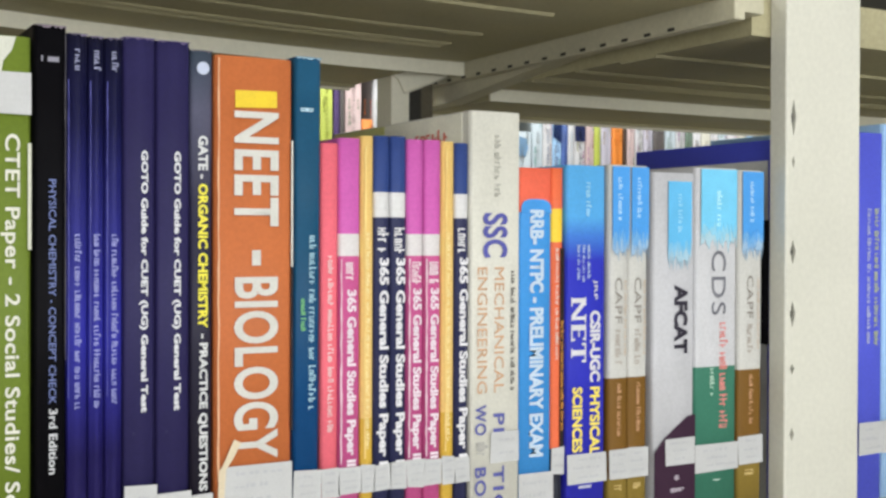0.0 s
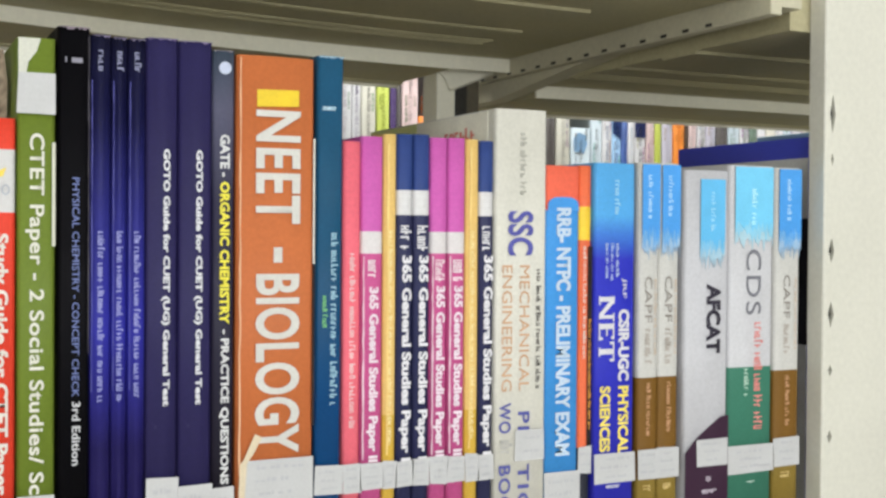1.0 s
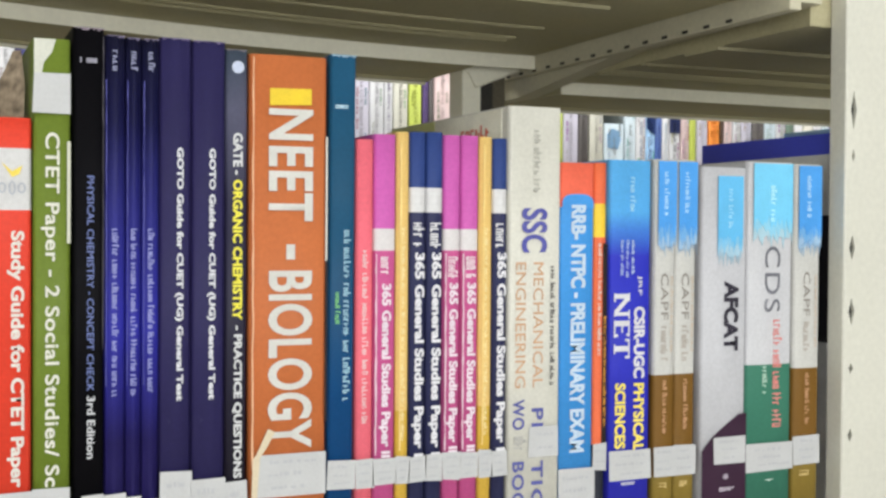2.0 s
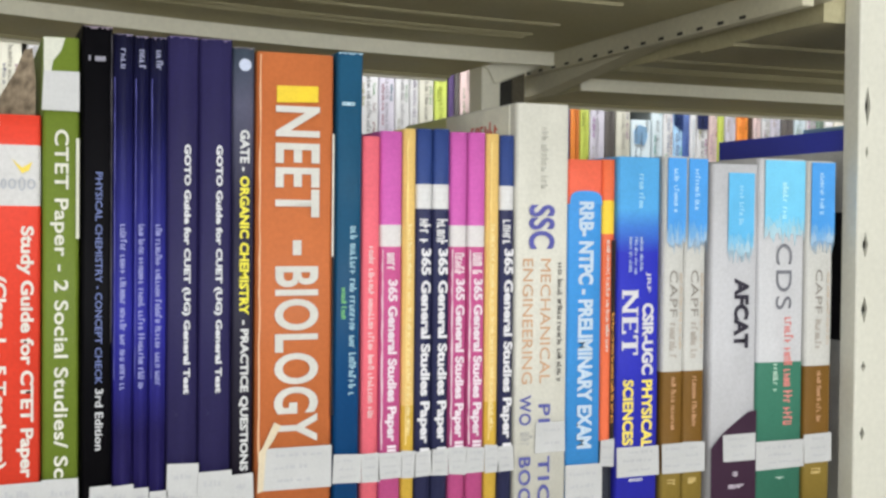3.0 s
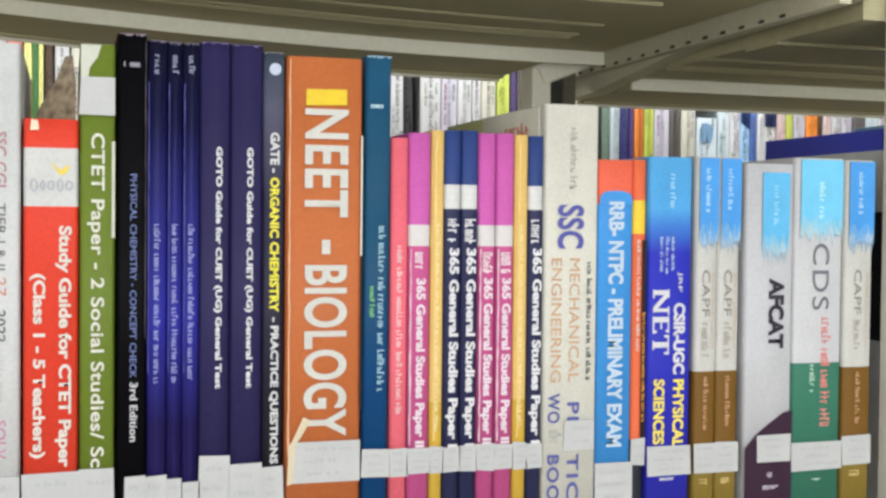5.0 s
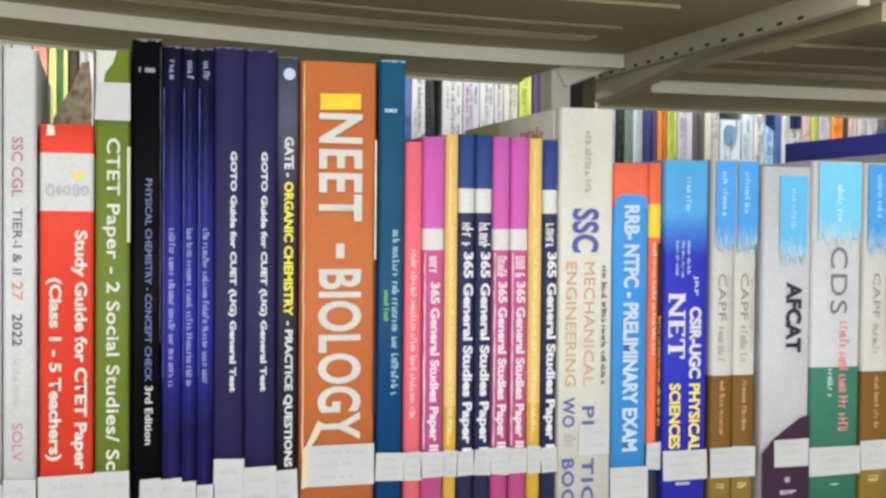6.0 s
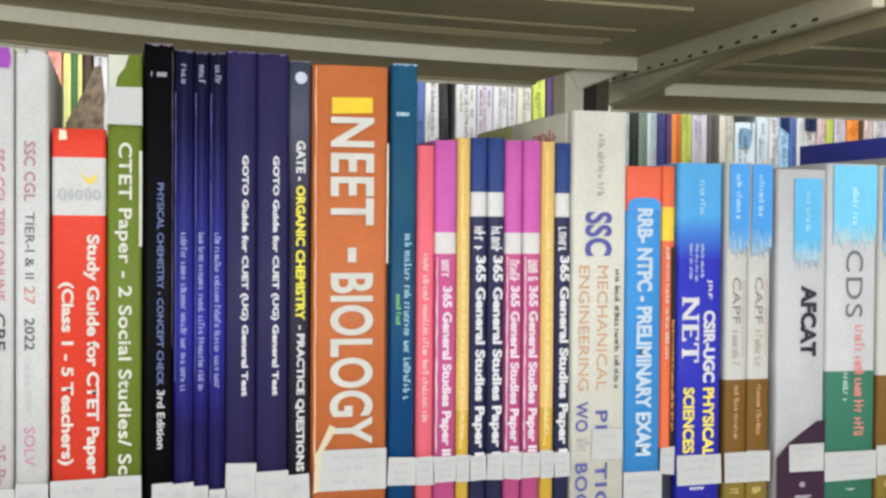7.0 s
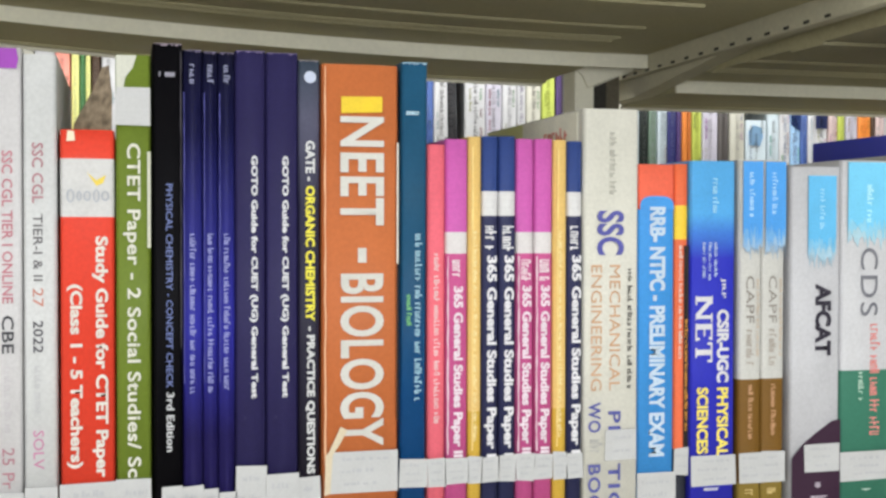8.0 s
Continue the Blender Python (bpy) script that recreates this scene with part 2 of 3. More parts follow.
def bars(b, dx, z0, z1, height, colour, seed, unit=0.0, lift=0.0):
    put(tagged(part("small_print", word_bars(z0 - z1, height, seed, unit), ink(colour), b), kind="stuff"), *spot(b, dx, (z0 + z1) / 2, 0.0002 + lift))


def sticker(b, z0, z1, dx0=-0.0002, dx1=None, seed=1, lines=2, tilt=0.0, lift=0.0):
    """A pasted paper shelf mark on the spine with typed lines."""
    w = b["w"]
    dx1 = w + 0.0002 if dx1 is None else dx1
    rnd = random.Random(seed)
    j = lambda: rnd.uniform(-0.0006, 0.0006)
    pts = [(dx0 + j(), z1 + j() - tilt), (dx1 + j(), z1 + j() + tilt), (dx1 + j(), z0 + j() + tilt), (dx0 + j(), z0 + j() - tilt)]
    s = part("shelf_mark", patch_mesh([(x, z - z1) for x, z in pts]), STICKER, b, "white paper shelf mark")
    put(s, *spot(b, 0, z1, 0.0004 + lift))
    ww, hh = dx1 - dx0, z0 - z1
    bm = bmesh.new()
    for k in range(lines + 1 if lines else 0):
        zz = hh * (1 - (k + 0.8) / (lines + 1.5)) + hh * rnd.uniform(-0.03, 0.03)
        x = dx0 + ww * rnd.uniform(0.1, 0.3)
        while x < dx1 - ww * rnd.uniform(0.12, 0.4):
            step, tall = ww * rnd.uniform(0.03, 0.09), hh * rnd.uniform(0.04, 0.1)
            bm.faces.new([bm.verts.new(p) for p in ((x, 0, zz), (x + step, 0, zz), (x + step, 0, zz + tall), (x, 0, zz + tall))])
            x += step + ww * rnd.choice((0.015, 0.02, 0.06))
    t = part("typed_line", bm, TYPED, s)
    tagged(t, kind="stuff")
    t.location = (0, -0.0003, 0)
    return s


def patch(b, points, colour, name="printed_patch", lift=0.0):
    """points: (dx, z in the room)."""
    zc = points[0][1]
    put(part(name, patch_mesh([(x, z - zc) for x, z in points]), ink(colour), b), *spot(b, 0, zc, lift))


def worn_top(b, top, colour, seed):
    """A frayed pale line along the top of the spine."""
    rnd = random.Random(seed)
    w, n = b["w"], 15
    pts = [(0.0006, top - 0.0002)] + [(0.0006 + (w - 0.0012) * k / n, top - rnd.choice((0.0004, 0.0006, 0.0009, 0.0016))) for k in range(n + 1)] + [(w - 0.0006, top - 0.0002)]
    patch(b, pts, colour, "worn_edge")


def rubbed_or_glossy_edge(b, dx, z0, z1, colour, seed, wide=0.0007):
    """A pale line along the spine's edge: print rubbed off, and on the black and navy spines a painted gloss highlight.
    """
    rnd = random.Random(seed)
    n = 24
    zs = [z1 + (z0 - z1) * k / n for k in range(n + 1)]
    pts = [(dx - wide * rnd.uniform(0.2, 1), z) for z in zs] + [(dx + wide * rnd.uniform(0.2, 1), z) for z in zs[::-1]]
    patch(b, pts, colour, "rubbed_or_glossy_edge")


def brush(b, dx0, dx1, z0, z1, colour, seed):
    """A block of colour with a dragged brush edge below."""
    rnd = random.Random(seed)
    for lift, drop, pale, n in ((0.0, -0.0055, 0.62, 13), (0.0002, 0.0, 0.28, 11), (0.0004, 0.006, 0.0, 9)):
        pts = [(dx0, z0)]
        for k in range(n + 1):
            pts.append((dx0 + (dx1 - dx0) * (k + 0.0) / n, z1 + drop + rnd.uniform(-0.005, 0.004)))
            if k < n:
                pts.append((dx0 + (dx1 - dx0) * (k + 0.5) / n, z1 + drop + rnd.uniform(0.0, 0.007)))
        pts += [(dx1, z0)]
        tint = tuple(round(c + (208 - c) * pale) for c in colour)
        patch(b, pts, tint, "brush_block", lift)


# ---- room ----
def setting(name, bm, material, label):
    ob = new(name, mesh_of(name, bm, material))
    return tagged(ob, label, name.split("_")[0], kind="structure")


RX0, RX1, RY0, RY1 = -3.8, 4.2, -1.7, 3.4
setting("floor", box(RX0, RX1, RY0, RY1, FLOOR - 0.1, FLOOR), TILES, "pale polished stone floor of the library")
setting("ceiling", box(RX0, RX1, RY0, RY1, CEIL, CEIL + 0.1), CEILING, "white painted ceiling over the book racks")
setting("wall_north", box(RX0 - 0.1, RX1 + 0.1, RY1, RY1 + 0.1, FLOOR - 0.1, CEIL + 0.1), WALL, "plain off-white painted wall")
# window opening added behind the camera, only to let in the fill
WX0, WX1, WZ0, WZ1 = -2.55, 1.15, -0.16, 0.76
bm = bmesh.new()
for x0, x1, z0, z1 in ((RX0 - 0.1, WX0, FLOOR - 0.1, CEIL + 0.1), (WX1, RX1 + 0.1, FLOOR - 0.1, CEIL + 0.1), (WX0, WX1, FLOOR - 0.1, WZ0), (WX0, WX1, WZ1, CEIL + 0.1)):
    add_box(bm, x0, x1, RY0 - 0.1, RY0, z0, z1)
setting("wall_south", bm, WALL, "off-white painted wall out of view, opened for the added window")
window = thing("added_window", pose(0, 0, 0), "wide white framed window, added out of view to carry the fill light", "window", kind="structure")
for k in range(4):
    x = WX0 + (WX1 - WX0 - 0.05) * k / 3
    part("mullion", box(x, x + 0.05, RY0 - 0.09, RY0 - 0.03, WZ0, WZ1, 0.004), ENAMEL, window)
PANE = bpy.data.materials.new("window_glass")
PANE.use_nodes = True
PANE.node_tree.nodes["Principled BSDF"].inputs["Transmission Weight"].default_value = 1.0
PANE.node_tree.nodes["Principled BSDF"].inputs["Roughness"].default_value = 0.02
for k in range(3):
    x = WX0 + (WX1 - WX0 - 0.05) * k / 3
    pane = part("pane", box(x + 0.05, x + (WX1 - WX0 - 0.05) / 3, RY0 - 0.066, RY0 - 0.06, WZ0, WZ1), PANE, window)
    pane.visible_shadow = False
part("window_sill", box(WX0, WX1, RY0 - 0.1, RY0 + 0.04, WZ0 - 0.02, WZ0 + 0.012, 0.004), ENAMEL, window)
setting("wall_west", box(RX0 - 0.1, RX0, RY0, RY1, FLOOR - 0.1, CEIL + 0.1), WALL, "plain off-white painted wall")
setting("wall_east", box(RX1, RX1 + 0.1, RY0, RY1, FLOOR - 0.1, CEIL + 0.1), WALL, "plain off-white painted wall")


GLOW = bpy.data.materials.new("tube_glow")
GLOW.use_nodes = True
GLOW.node_tree.nodes["Principled BSDF"].inputs["Emission Color"].default_value = (0.97, 0.985, 1, 1)
GLOW.node_tree.nodes["Principled BSDF"].inputs["Emission Strength"].default_value = 3.0
for y in (-1.0, 0.68):
    fitting = thing("ceiling_light", pose(0.1 if y < 0 else 0.4, y, CEIL), "white batten ceiling light with a glowing tube", "ceiling light", "ceiling lights")
    part("batten", box(-1.2, 1.2, -0.035, 0.035, -0.045, 0.0, 0.004), ENAMEL, fitting)
    part("tube", box(-1.17, 1.17, -0.013, 0.013, -0.068, -0.046, 0.006), GLOW, fitting, "glowing tube")


# ---- racks ----
POST_Y = -0.014
POST_X = 0.4065
POST_W = 0.0730
REAR = 0.352
BACK = 0.475


def slotted_post(rack, x, y, z0, z1, width, deep, slots, name="post", paint=ENAMEL):
    """A bent sheet upright: front face with pierced slots, two returns. slots: (dx, z, half width, half height)."""
    bm = bmesh.new()
    col0, col1 = (min(s[0] for s in slots) - 0.003, max(s[0] for s in slots) + 0.006) if slots else (0.004, 0.016)
    quad = lambda a, b, c, d: bm.faces.new([bm.verts.new(p) for p in (a, b, c, d)])
    face = lambda x0, x1, a, b: quad((x0, 0, a), (x1, 0, a), (x1, 0, b), (x0, 0, b))
    face(0.0015, col0, z0, z1), face(col1, width - 0.0015, z0, z1)
    z = z0
    for dx, zc, hw, hh in sorted(slots, key=lambda s: s[1]):
        a, b = zc - hh - 0.003, zc + hh + 0.003
        if a > z:
            face(col0, col1, z, a)
        cor = [bm.verts.new(p) for p in ((col0, 0, a), (col1, 0, a), (col1, 0, b), (col0, 0, b))]
        dia = [bm.verts.new(p) for p in ((dx, 0, zc - hh), (dx + hw, 0, zc), (dx, 0, zc + hh), (dx - hw, 0, zc))]
        lip = [bm.verts.new((v.co.x, 0.003, v.co.z)) for v in dia]
        for i in range(4):
            k = (i + 1) % 4
            bm.faces.new((cor[i], cor[k], dia[i]))
            bm.faces.new((cor[k], dia[k], dia[i]))
            bm.faces.new((dia[i], dia[k], lip[k], lip[i]))
        z = b
    face(col0, col1, z, z1)
    # rounded corners and returns
    for sx, s in ((0.0015, -1), (width - 0.0015, 1)):
        pts = [(sx, 0), (sx + s * 0.0011, 0.0004), (sx + s * 0.0015, 0.0015), (sx + s * 0.0015, deep)]
        for (xa, ya), (xb, yb) in zip(pts, pts[1:]):
            quad((xa, ya, z0), (xb, yb, z0), (xb, yb, z1), (xa, ya, z1))
    bmesh.ops.remove_doubles(bm, verts=bm.verts, dist=1e-5)
    bmesh.ops.recalc_face_normals(bm, faces=bm.faces)
    ob = part(name, bm, paint, rack)
    ob.location = (x, y, 0)
    # near-black box that paints the shade of the hollow behind the slots
    part("slot_shade_box", box(0.003, width - 0.003, 0.0095, deep - 0.002, z0 + 0.002, z1 - 0.002), SHADE_BLACK, ob)
    return ob


def bent_bar(bm, points, xs, rise):
    """A bar along x with the closed outline points, each (y, z), lifted by rise(x)."""
    rings = [[bm.verts.new((x, y, z + rise(x))) for y, z in points] for x in xs]
    k = len(points)
    for a, b in zip(rings, rings[1:]):
        for i in range(k):
            bm.faces.new((a[i], a[(i + 1) % k], b[(i + 1) % k], b[i]))
    bm.faces.new(rings[0][::-1])
    bm.faces.new(rings[-1])
    return bm


def steps(x0, x1, n):
    return [x0 + (x1 - x0) * k / n for k in range(n + 1)]


def flat(x):
    return 0.0


def sagging(x):
    """The loaded shelf above the books hangs lower towards its right-hand bracket."""
    return 0.064 * (min(max(x, -0.25), 0.36) - 0.34) ** 2


def deck(rack, x0, x1, under, low, rise, rear0, rear1, ribs_to):
    """A pressed shelf: underside coloured for its shade, with thin ribs that stop short of the bracket, a rear skirt
    coloured as lit, and the rear half a little lower.
    """
    t = 0.03
    ribbed = [(0.002, under)]
    for y0, y1, dz in ((0.105, 0.150, 0.0022), (0.206, 0.213, 0.0015), (0.217, 0.221, 0.0008), (0.257, 0.262, 0.0014), (0.266, 0.270, 0.0011), (0.275, 0.281, 0.0016), (0.286, 0.289, 0.0007)):
        ribbed += [(y0, under), (y0 + 0.0014, under - dz), (y1 - 0.0014, under - dz), (y1, under)]
    ends = [(REAR - 0.004, under), (REAR - 0.004, under + t), (0.002, under + t)]
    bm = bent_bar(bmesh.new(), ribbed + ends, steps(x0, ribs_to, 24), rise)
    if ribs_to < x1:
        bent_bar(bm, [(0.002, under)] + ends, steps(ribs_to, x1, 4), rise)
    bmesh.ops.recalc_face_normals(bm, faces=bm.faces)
    part("shelf_deck", bm, SHADED_ENAMEL, rack)
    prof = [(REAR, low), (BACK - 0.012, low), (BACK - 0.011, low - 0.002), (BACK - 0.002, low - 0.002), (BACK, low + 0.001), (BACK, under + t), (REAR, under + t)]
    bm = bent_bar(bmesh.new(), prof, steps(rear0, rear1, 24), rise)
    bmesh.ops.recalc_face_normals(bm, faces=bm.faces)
    part("rear_deck", bm, SHADED_ENAMEL, rack)
    bm = bent_bar(bmesh.new(), [(REAR - 0.0035, low - 0.0005), (REAR - 0.0005, low - 0.0005), (REAR - 0.0005, under - 0.0005), (REAR - 0.0035, under - 0.0005)], steps(x0, x1, 24), rise)
    bmesh.ops.recalc_face_normals(bm, faces=bm.faces)
    part("deck_skirt", bm, LIT_ENAMEL, rack)
    bm = bent_bar(bmesh.new(), [(BACK + 0.0005, low - 0.0045), (BACK + 0.003, low - 0.0045), (BACK + 0.003, under + t), (BACK + 0.0005, under + t)], steps(rear0, rear1, 24), rise)
    bmesh.ops.recalc_face_normals(bm, faces=bm.faces)
    part("rear_lip", bm, LIT_ENAMEL, rack)


rack = thing("library_rack", pose(0, 0, 0), "cream enamelled steel library rack with slotted uprights", "shelving rack")
BAY0, BAY1, BAY2 = -0.53, 0.360, 1.30
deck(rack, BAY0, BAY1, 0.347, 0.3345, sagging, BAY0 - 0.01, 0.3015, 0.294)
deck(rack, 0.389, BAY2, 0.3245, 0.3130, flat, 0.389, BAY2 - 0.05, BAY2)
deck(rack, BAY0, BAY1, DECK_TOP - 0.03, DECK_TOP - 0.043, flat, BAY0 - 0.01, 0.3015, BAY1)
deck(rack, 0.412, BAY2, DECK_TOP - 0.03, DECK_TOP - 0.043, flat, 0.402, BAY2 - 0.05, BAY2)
slots = [(0.007, z, hw, hh) for z, hw, hh in ((0.267, 0.0024, 0.0138), (0.236, 0.0012, 0.0045), (0.1735, 0.0025, 0.0088), (0.1300, 0.0026, 0.0095), (0.0915, 0.0019, 0.0040), (0.046, 0.0020, 0.0050))]
slotted_post(rack, POST_X, POST_Y, FLOOR, 1.0, POST_W, 0.015, slots)
slotted_post(rack, BAY0 - 0.075, POST_Y, FLOOR, 1.0, POST_W, 0.015, [])
slotted_post(rack, BAY2 + 0.002, POST_Y, FLOOR, 1.0, POST_W, 0.015, [])
for x in (0.302, BAY0 - 0.04, BAY2 + 0.03):
    slotted_post(rack, x, 0.385, FLOOR, 1.0, 0.0195, 0.03, [], "rear_post", LIT_ENAMEL)
    # two added boxes paint the shadowed recess beside the upright
    part("recess_shade", box(x + 0.0200, x + 0.0325, 0.386, 0.412, FLOOR, 1.0, 0.001), SHADE_BLACK, rack, "dark box for the shadowed recess beside the rear upright")
    part("recess_brown_box", box(x + 0.0328, x + 0.0470, 0.389, 0.412, FLOOR, 1.0, 0.001), RECESS_BROWN, rack, "brown box in the shadowed recess beside the rear upright")
for under in (0.349, DECK_TOP - 0.03):
    part("bracket_arm", box(0.3605, 0.3700, -0.012, 0.49, under - 0.018, under + 0.02, 0.001), HALF_SHADED_ENAMEL, rack)
    # the bracket behind the arm deepens towards the rear upright
    part("bracket_lip", extrude_profile([(-0.010, under - 0.012), (0.205, under - 0.0150), (0.402, under - 0.0355), (0.470, under - 0.0355), (0.470, under + 0.018), (-0.010, under + 0.018)], 0.3704, 0.3885), HALF_SHADED_ENAMEL, rack)
    teeth = [(0.302, under - 0.0005), (0.302, under - 0.014), (0.308, under - 0.018), (0.3145, under - 0.031)]
    for k in range(14):
        x, z = 0.3155 + 0.0442 * k / 14, under - 0.0305 + 0.0180 * k / 14
        teeth += [(x, z + 0.0016), (x + 0.0012, z + 0.0016), (x + 0.0013, z - 0.0002), (x + 0.0029, z + 0.0006)]
    teeth += [(0.3600, under - 0.0120), (0.3600, under - 0.0005)]
    put(part("gusset", patch_mesh(teeth, 0.0022), LIT_ENAMEL, rack, "pale corner plate with a toothed edge"), 0, 0.3815, 0)
    # added filler that stops light leaking in above the skirt
    part("leak_filler", box(0.302, 0.3595, 0.3535, 0.3810, under - 0.002, under + 0.027), SHADED_ENAMEL, rack)
    # no real holes: near-black blocks paint the shade inside the punched slots
    holes = bmesh.new()
    for k in range(16):
        y = 0.05 + k * 0.027
        add_box(holes, 0.3598, 0.3603, y, y + 0.007, under - 0.0168, under - 0.0145)
    tagged(part("arm_slot", holes, SHADE_BLACK, rack, "punched slot painted dark for its inner shade"), kind="stuff")

far_rack = thing("library_rack", pose(0, 0, 0), "cream steel library rack across the back aisle, full of books", "shelving rack")
FY = 0.87
for z in (0.05, 0.42):
    part("shelf_deck", box(-1.2, 2.2, FY - 0.005, FY + 0.4, z, z + 0.03, 0.002), SHADED_ENAMEL, far_rack)
for x in (-1.26, 2.2):
    part("post", box(x, x + 0.06, FY, FY + 0.4, FLOOR, 1.0, 0.002), ENAMEL, far_rack)
# added dark sheet, so the gaps above the far books read as shade
part("gap_shade_sheet", box(-1.2, 2.2, FY + 0.4, FY + 0.403, FLOOR, 1.0), SHADE_BLACK, far_rack)

# ---- books on the shelf ----
b = book(-0.1860, -0.1620, 0.283, "white exam guide with purple patch and pink title", (206, 203, 204), y=0.001)
patch(b, [(0.006, 0.272), (0.0215, 0.272), (0.0225, 0.277), (0.0215, 0.2828), (0.006, 0.2828)], (154, 71, 174))
words(b, "SSC CGL TIER I ONLINE", 0.0165, 0.228, 0.146, 0.0055, (196, 124, 136), 0.01)
words(b, "CBE", 0.0165, 0.1395, 0.119, 0.0062, (60, 60, 66), 0.01)
words(b, "25 Pr", 0.0165, 0.068, 0.046, 0.0062, (176, 120, 132), 0.0)
bars(b, 0.0165, 0.112, 0.075, 0.004, (202, 197, 200), 5)
sticker(b, 0.044, 0.012, seed=3)
b = book(-0.1614, -0.1440, 0.280, "white exam guide with faint grey title", (206, 206, 206), y=0.0)
words(b, "SSC CGL", 0.0075, 0.2325, 0.200, 0.0058, (180, 128, 136), 0.01)
words(b, "TIER-I & II", 0.0075, 0.194, 0.158, 0.0048, (104, 100, 104))
words(b, "27", 0.0075, 0.154, 0.144, 0.0055, (206, 136, 120))
words(b, "2022", 0.0075, 0.1365, 0.119, 0.0052, (84, 82, 90), 0.01)
words(b, "SOLV", 0.0075, 0.077, 0.056, 0.0055, (204, 128, 168))
bars(b, 0.0075, 0.112, 0.084, 0.004, (198, 197, 199), 7)
sticker(b, 0.046, 0.012, seed=4)
b = book(-0.1425, -0.1139, 0.240, "bright red teachers' study guide with a white band", (222, 66, 46), [(0.1926, 0.2243, (206, 204, 203))])
words(b, "Study Guide for CTET Paper", 0.0208, 0.182, 0.050, 0.0084, (223, 214, 205), 0.034)
words(b, "(Class 1 - 5 Teachers)", 0.0074, 0.156, 0.0555, 0.0082, (223, 214, 205), 0.034)
patch(b, [(0.014, 0.217), (0.019, 0.2125), (0.024, 0.2155), (0.0225, 0.211), (0.019, 0.2095)], (235, 208, 91), "emblem")
for k, (cx, rx) in enumerate(((0.0055, 0.0020), (0.0100, 0.0013), (0.0142, 0.0019), (0.0190, 0.0017), (0.0236, 0.0020))):
    put(part("emblem_ring", ring_mesh(rx, 0.0036 if k in (0, 3) else 0.0027, 0.0007), ink((172, 176, 186)), b), *spot(b, cx, 0.2040, 0.0002))
sticker(b, 0.047, 0.012, seed=5)
sheet = bmesh.new()
outline = ((0.0035, 0.230), (0.0055, 0.247), (0.0165, 0.266), (0.0215, 0.2785), (0.0255, 0.279), (0.0272, 0.262), (0.0268, 0.230))
for y in (0.0, 0.0006):
    sheet.faces.new([sheet.verts.new((x, y + 0.05 - 0.9 * (x - 0.0035), z - DECK_TOP)) for x, z in (outline if y == 0 else outline[::-1])])
part("bent_page", sheet, mottled("picture_page", (0.36, 0.28, 0.2), 0.6, 0.35, 1.6, 130, 240, 0.1), b, "creased brown picture page sticking up")
patch(b, [(0.0035, 0.2335), (0.008, 0.234), (0.0075, 0.239), (0.004, 0.2395)], (236, 218, 192), "torn_paper", 0.0003)
b = book(-0.1133, -0.0946, 0.2815, "olive green exam guide with a white top label", (105, 123, 42), y=0.0)
words(b, "CTET Paper - 2 Social Studies/ Sc", 0.0085, 0.233, 0.049, 0.0092, (218, 216, 202), 0.02, 1.06)
sticker(b, 0.264, 0.2425, seed=8, lines=0)
patch(b, [(0.0004, 0.2812), (0.0004, 0.260), (0.004, 0.262), (0.0052, 0.269), (0.0092, 0.2745), (0.0112, 0.2812)], (204, 204, 191), "torn_paper")
sticker(b, 0.048, 0.012, seed=6)
patch(b, [(0.0168, 0.1756), (0.0185, 0.1756), (0.0185, 0.2286), (0.0168, 0.2286)], (205, 205, 187), "paper_strip", 0.0002)
b = book(-0.0936, -0.0775, 0.2885, "black chemistry paperback with small blue-grey title", (8, 7, 11), y=-0.001)
words(b, "PHYSICAL CHEMISTRY - CONCEPT CHECK", 0.0088, 0.211, 0.098, 0.0036, (112, 124, 176), 0.01)
words(b, "3rd Edition", 0.0092, 0.0955, 0.0625, 0.0042, (202, 202, 205), 0.02)
worn_top(b, 0.2885, (129, 116, 127), 1)
# grey line paints the gloss along the right edge
rubbed_or_glossy_edge(b, 0.0152, 0.284, 0.120, (74, 70, 78), 21, 0.0004)
patch(b, [(0.0066, 0.2700), (0.0120, 0.2700), (0.0120, 0.2725), (0.0066, 0.2725)], (140, 138, 150), "head_mark")
patch(b, [(0.0034, 0.2700), (0.0042, 0.2700), (0.0042, 0.2728), (0.0034, 0.2728)], (140, 138, 150), "head_mark")
sticker(b, 0.0435, 0.010, 0.004, seed=9)
# printed navy with the gloss reflection painted in as a bluer middle
NAVY_SHEEN = [(0.0, (53, 46, 102)), (0.07, (35, 29, 86)), (0.13, (51, 51, 159)), (0.19, (43, 43, 120)), (0.24, (24, 24, 66)), (0.29, (16, 16, 38))]
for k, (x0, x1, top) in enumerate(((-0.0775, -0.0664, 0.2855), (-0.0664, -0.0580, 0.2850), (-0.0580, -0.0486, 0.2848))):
    b = book(x0, x1, top, "thin glossy navy blue paperback with a pale small title", (42, 42, 110), ramp=[(z - (0 if z else DECK_TOP * -1), c) for z, c in NAVY_SHEEN], y=0.0006 * (k % 2) + 0.001, bulge=0.0018)
    worn_top(b, top, (104, 95, 121), 2 + k)
    bars(b, (x1 - x0) * 0.5, 0.1834, 0.092, 0.0034, (150, 152, 206), 30 + k)
    bars(b, (x1 - x0) * 0.5, 0.2775, 0.2655, 0.0034, (138, 140, 168), 40 + k, 0.0028)
    # bluish line paints a highlight down the left edge
    rubbed_or_glossy_edge(b, 0.0009, 0.262, 0.10, (78, 78, 150), 24 + k, 0.0004)
    sticker(b, 0.0425 - 0.002 * k, 0.010, seed=50 + k)
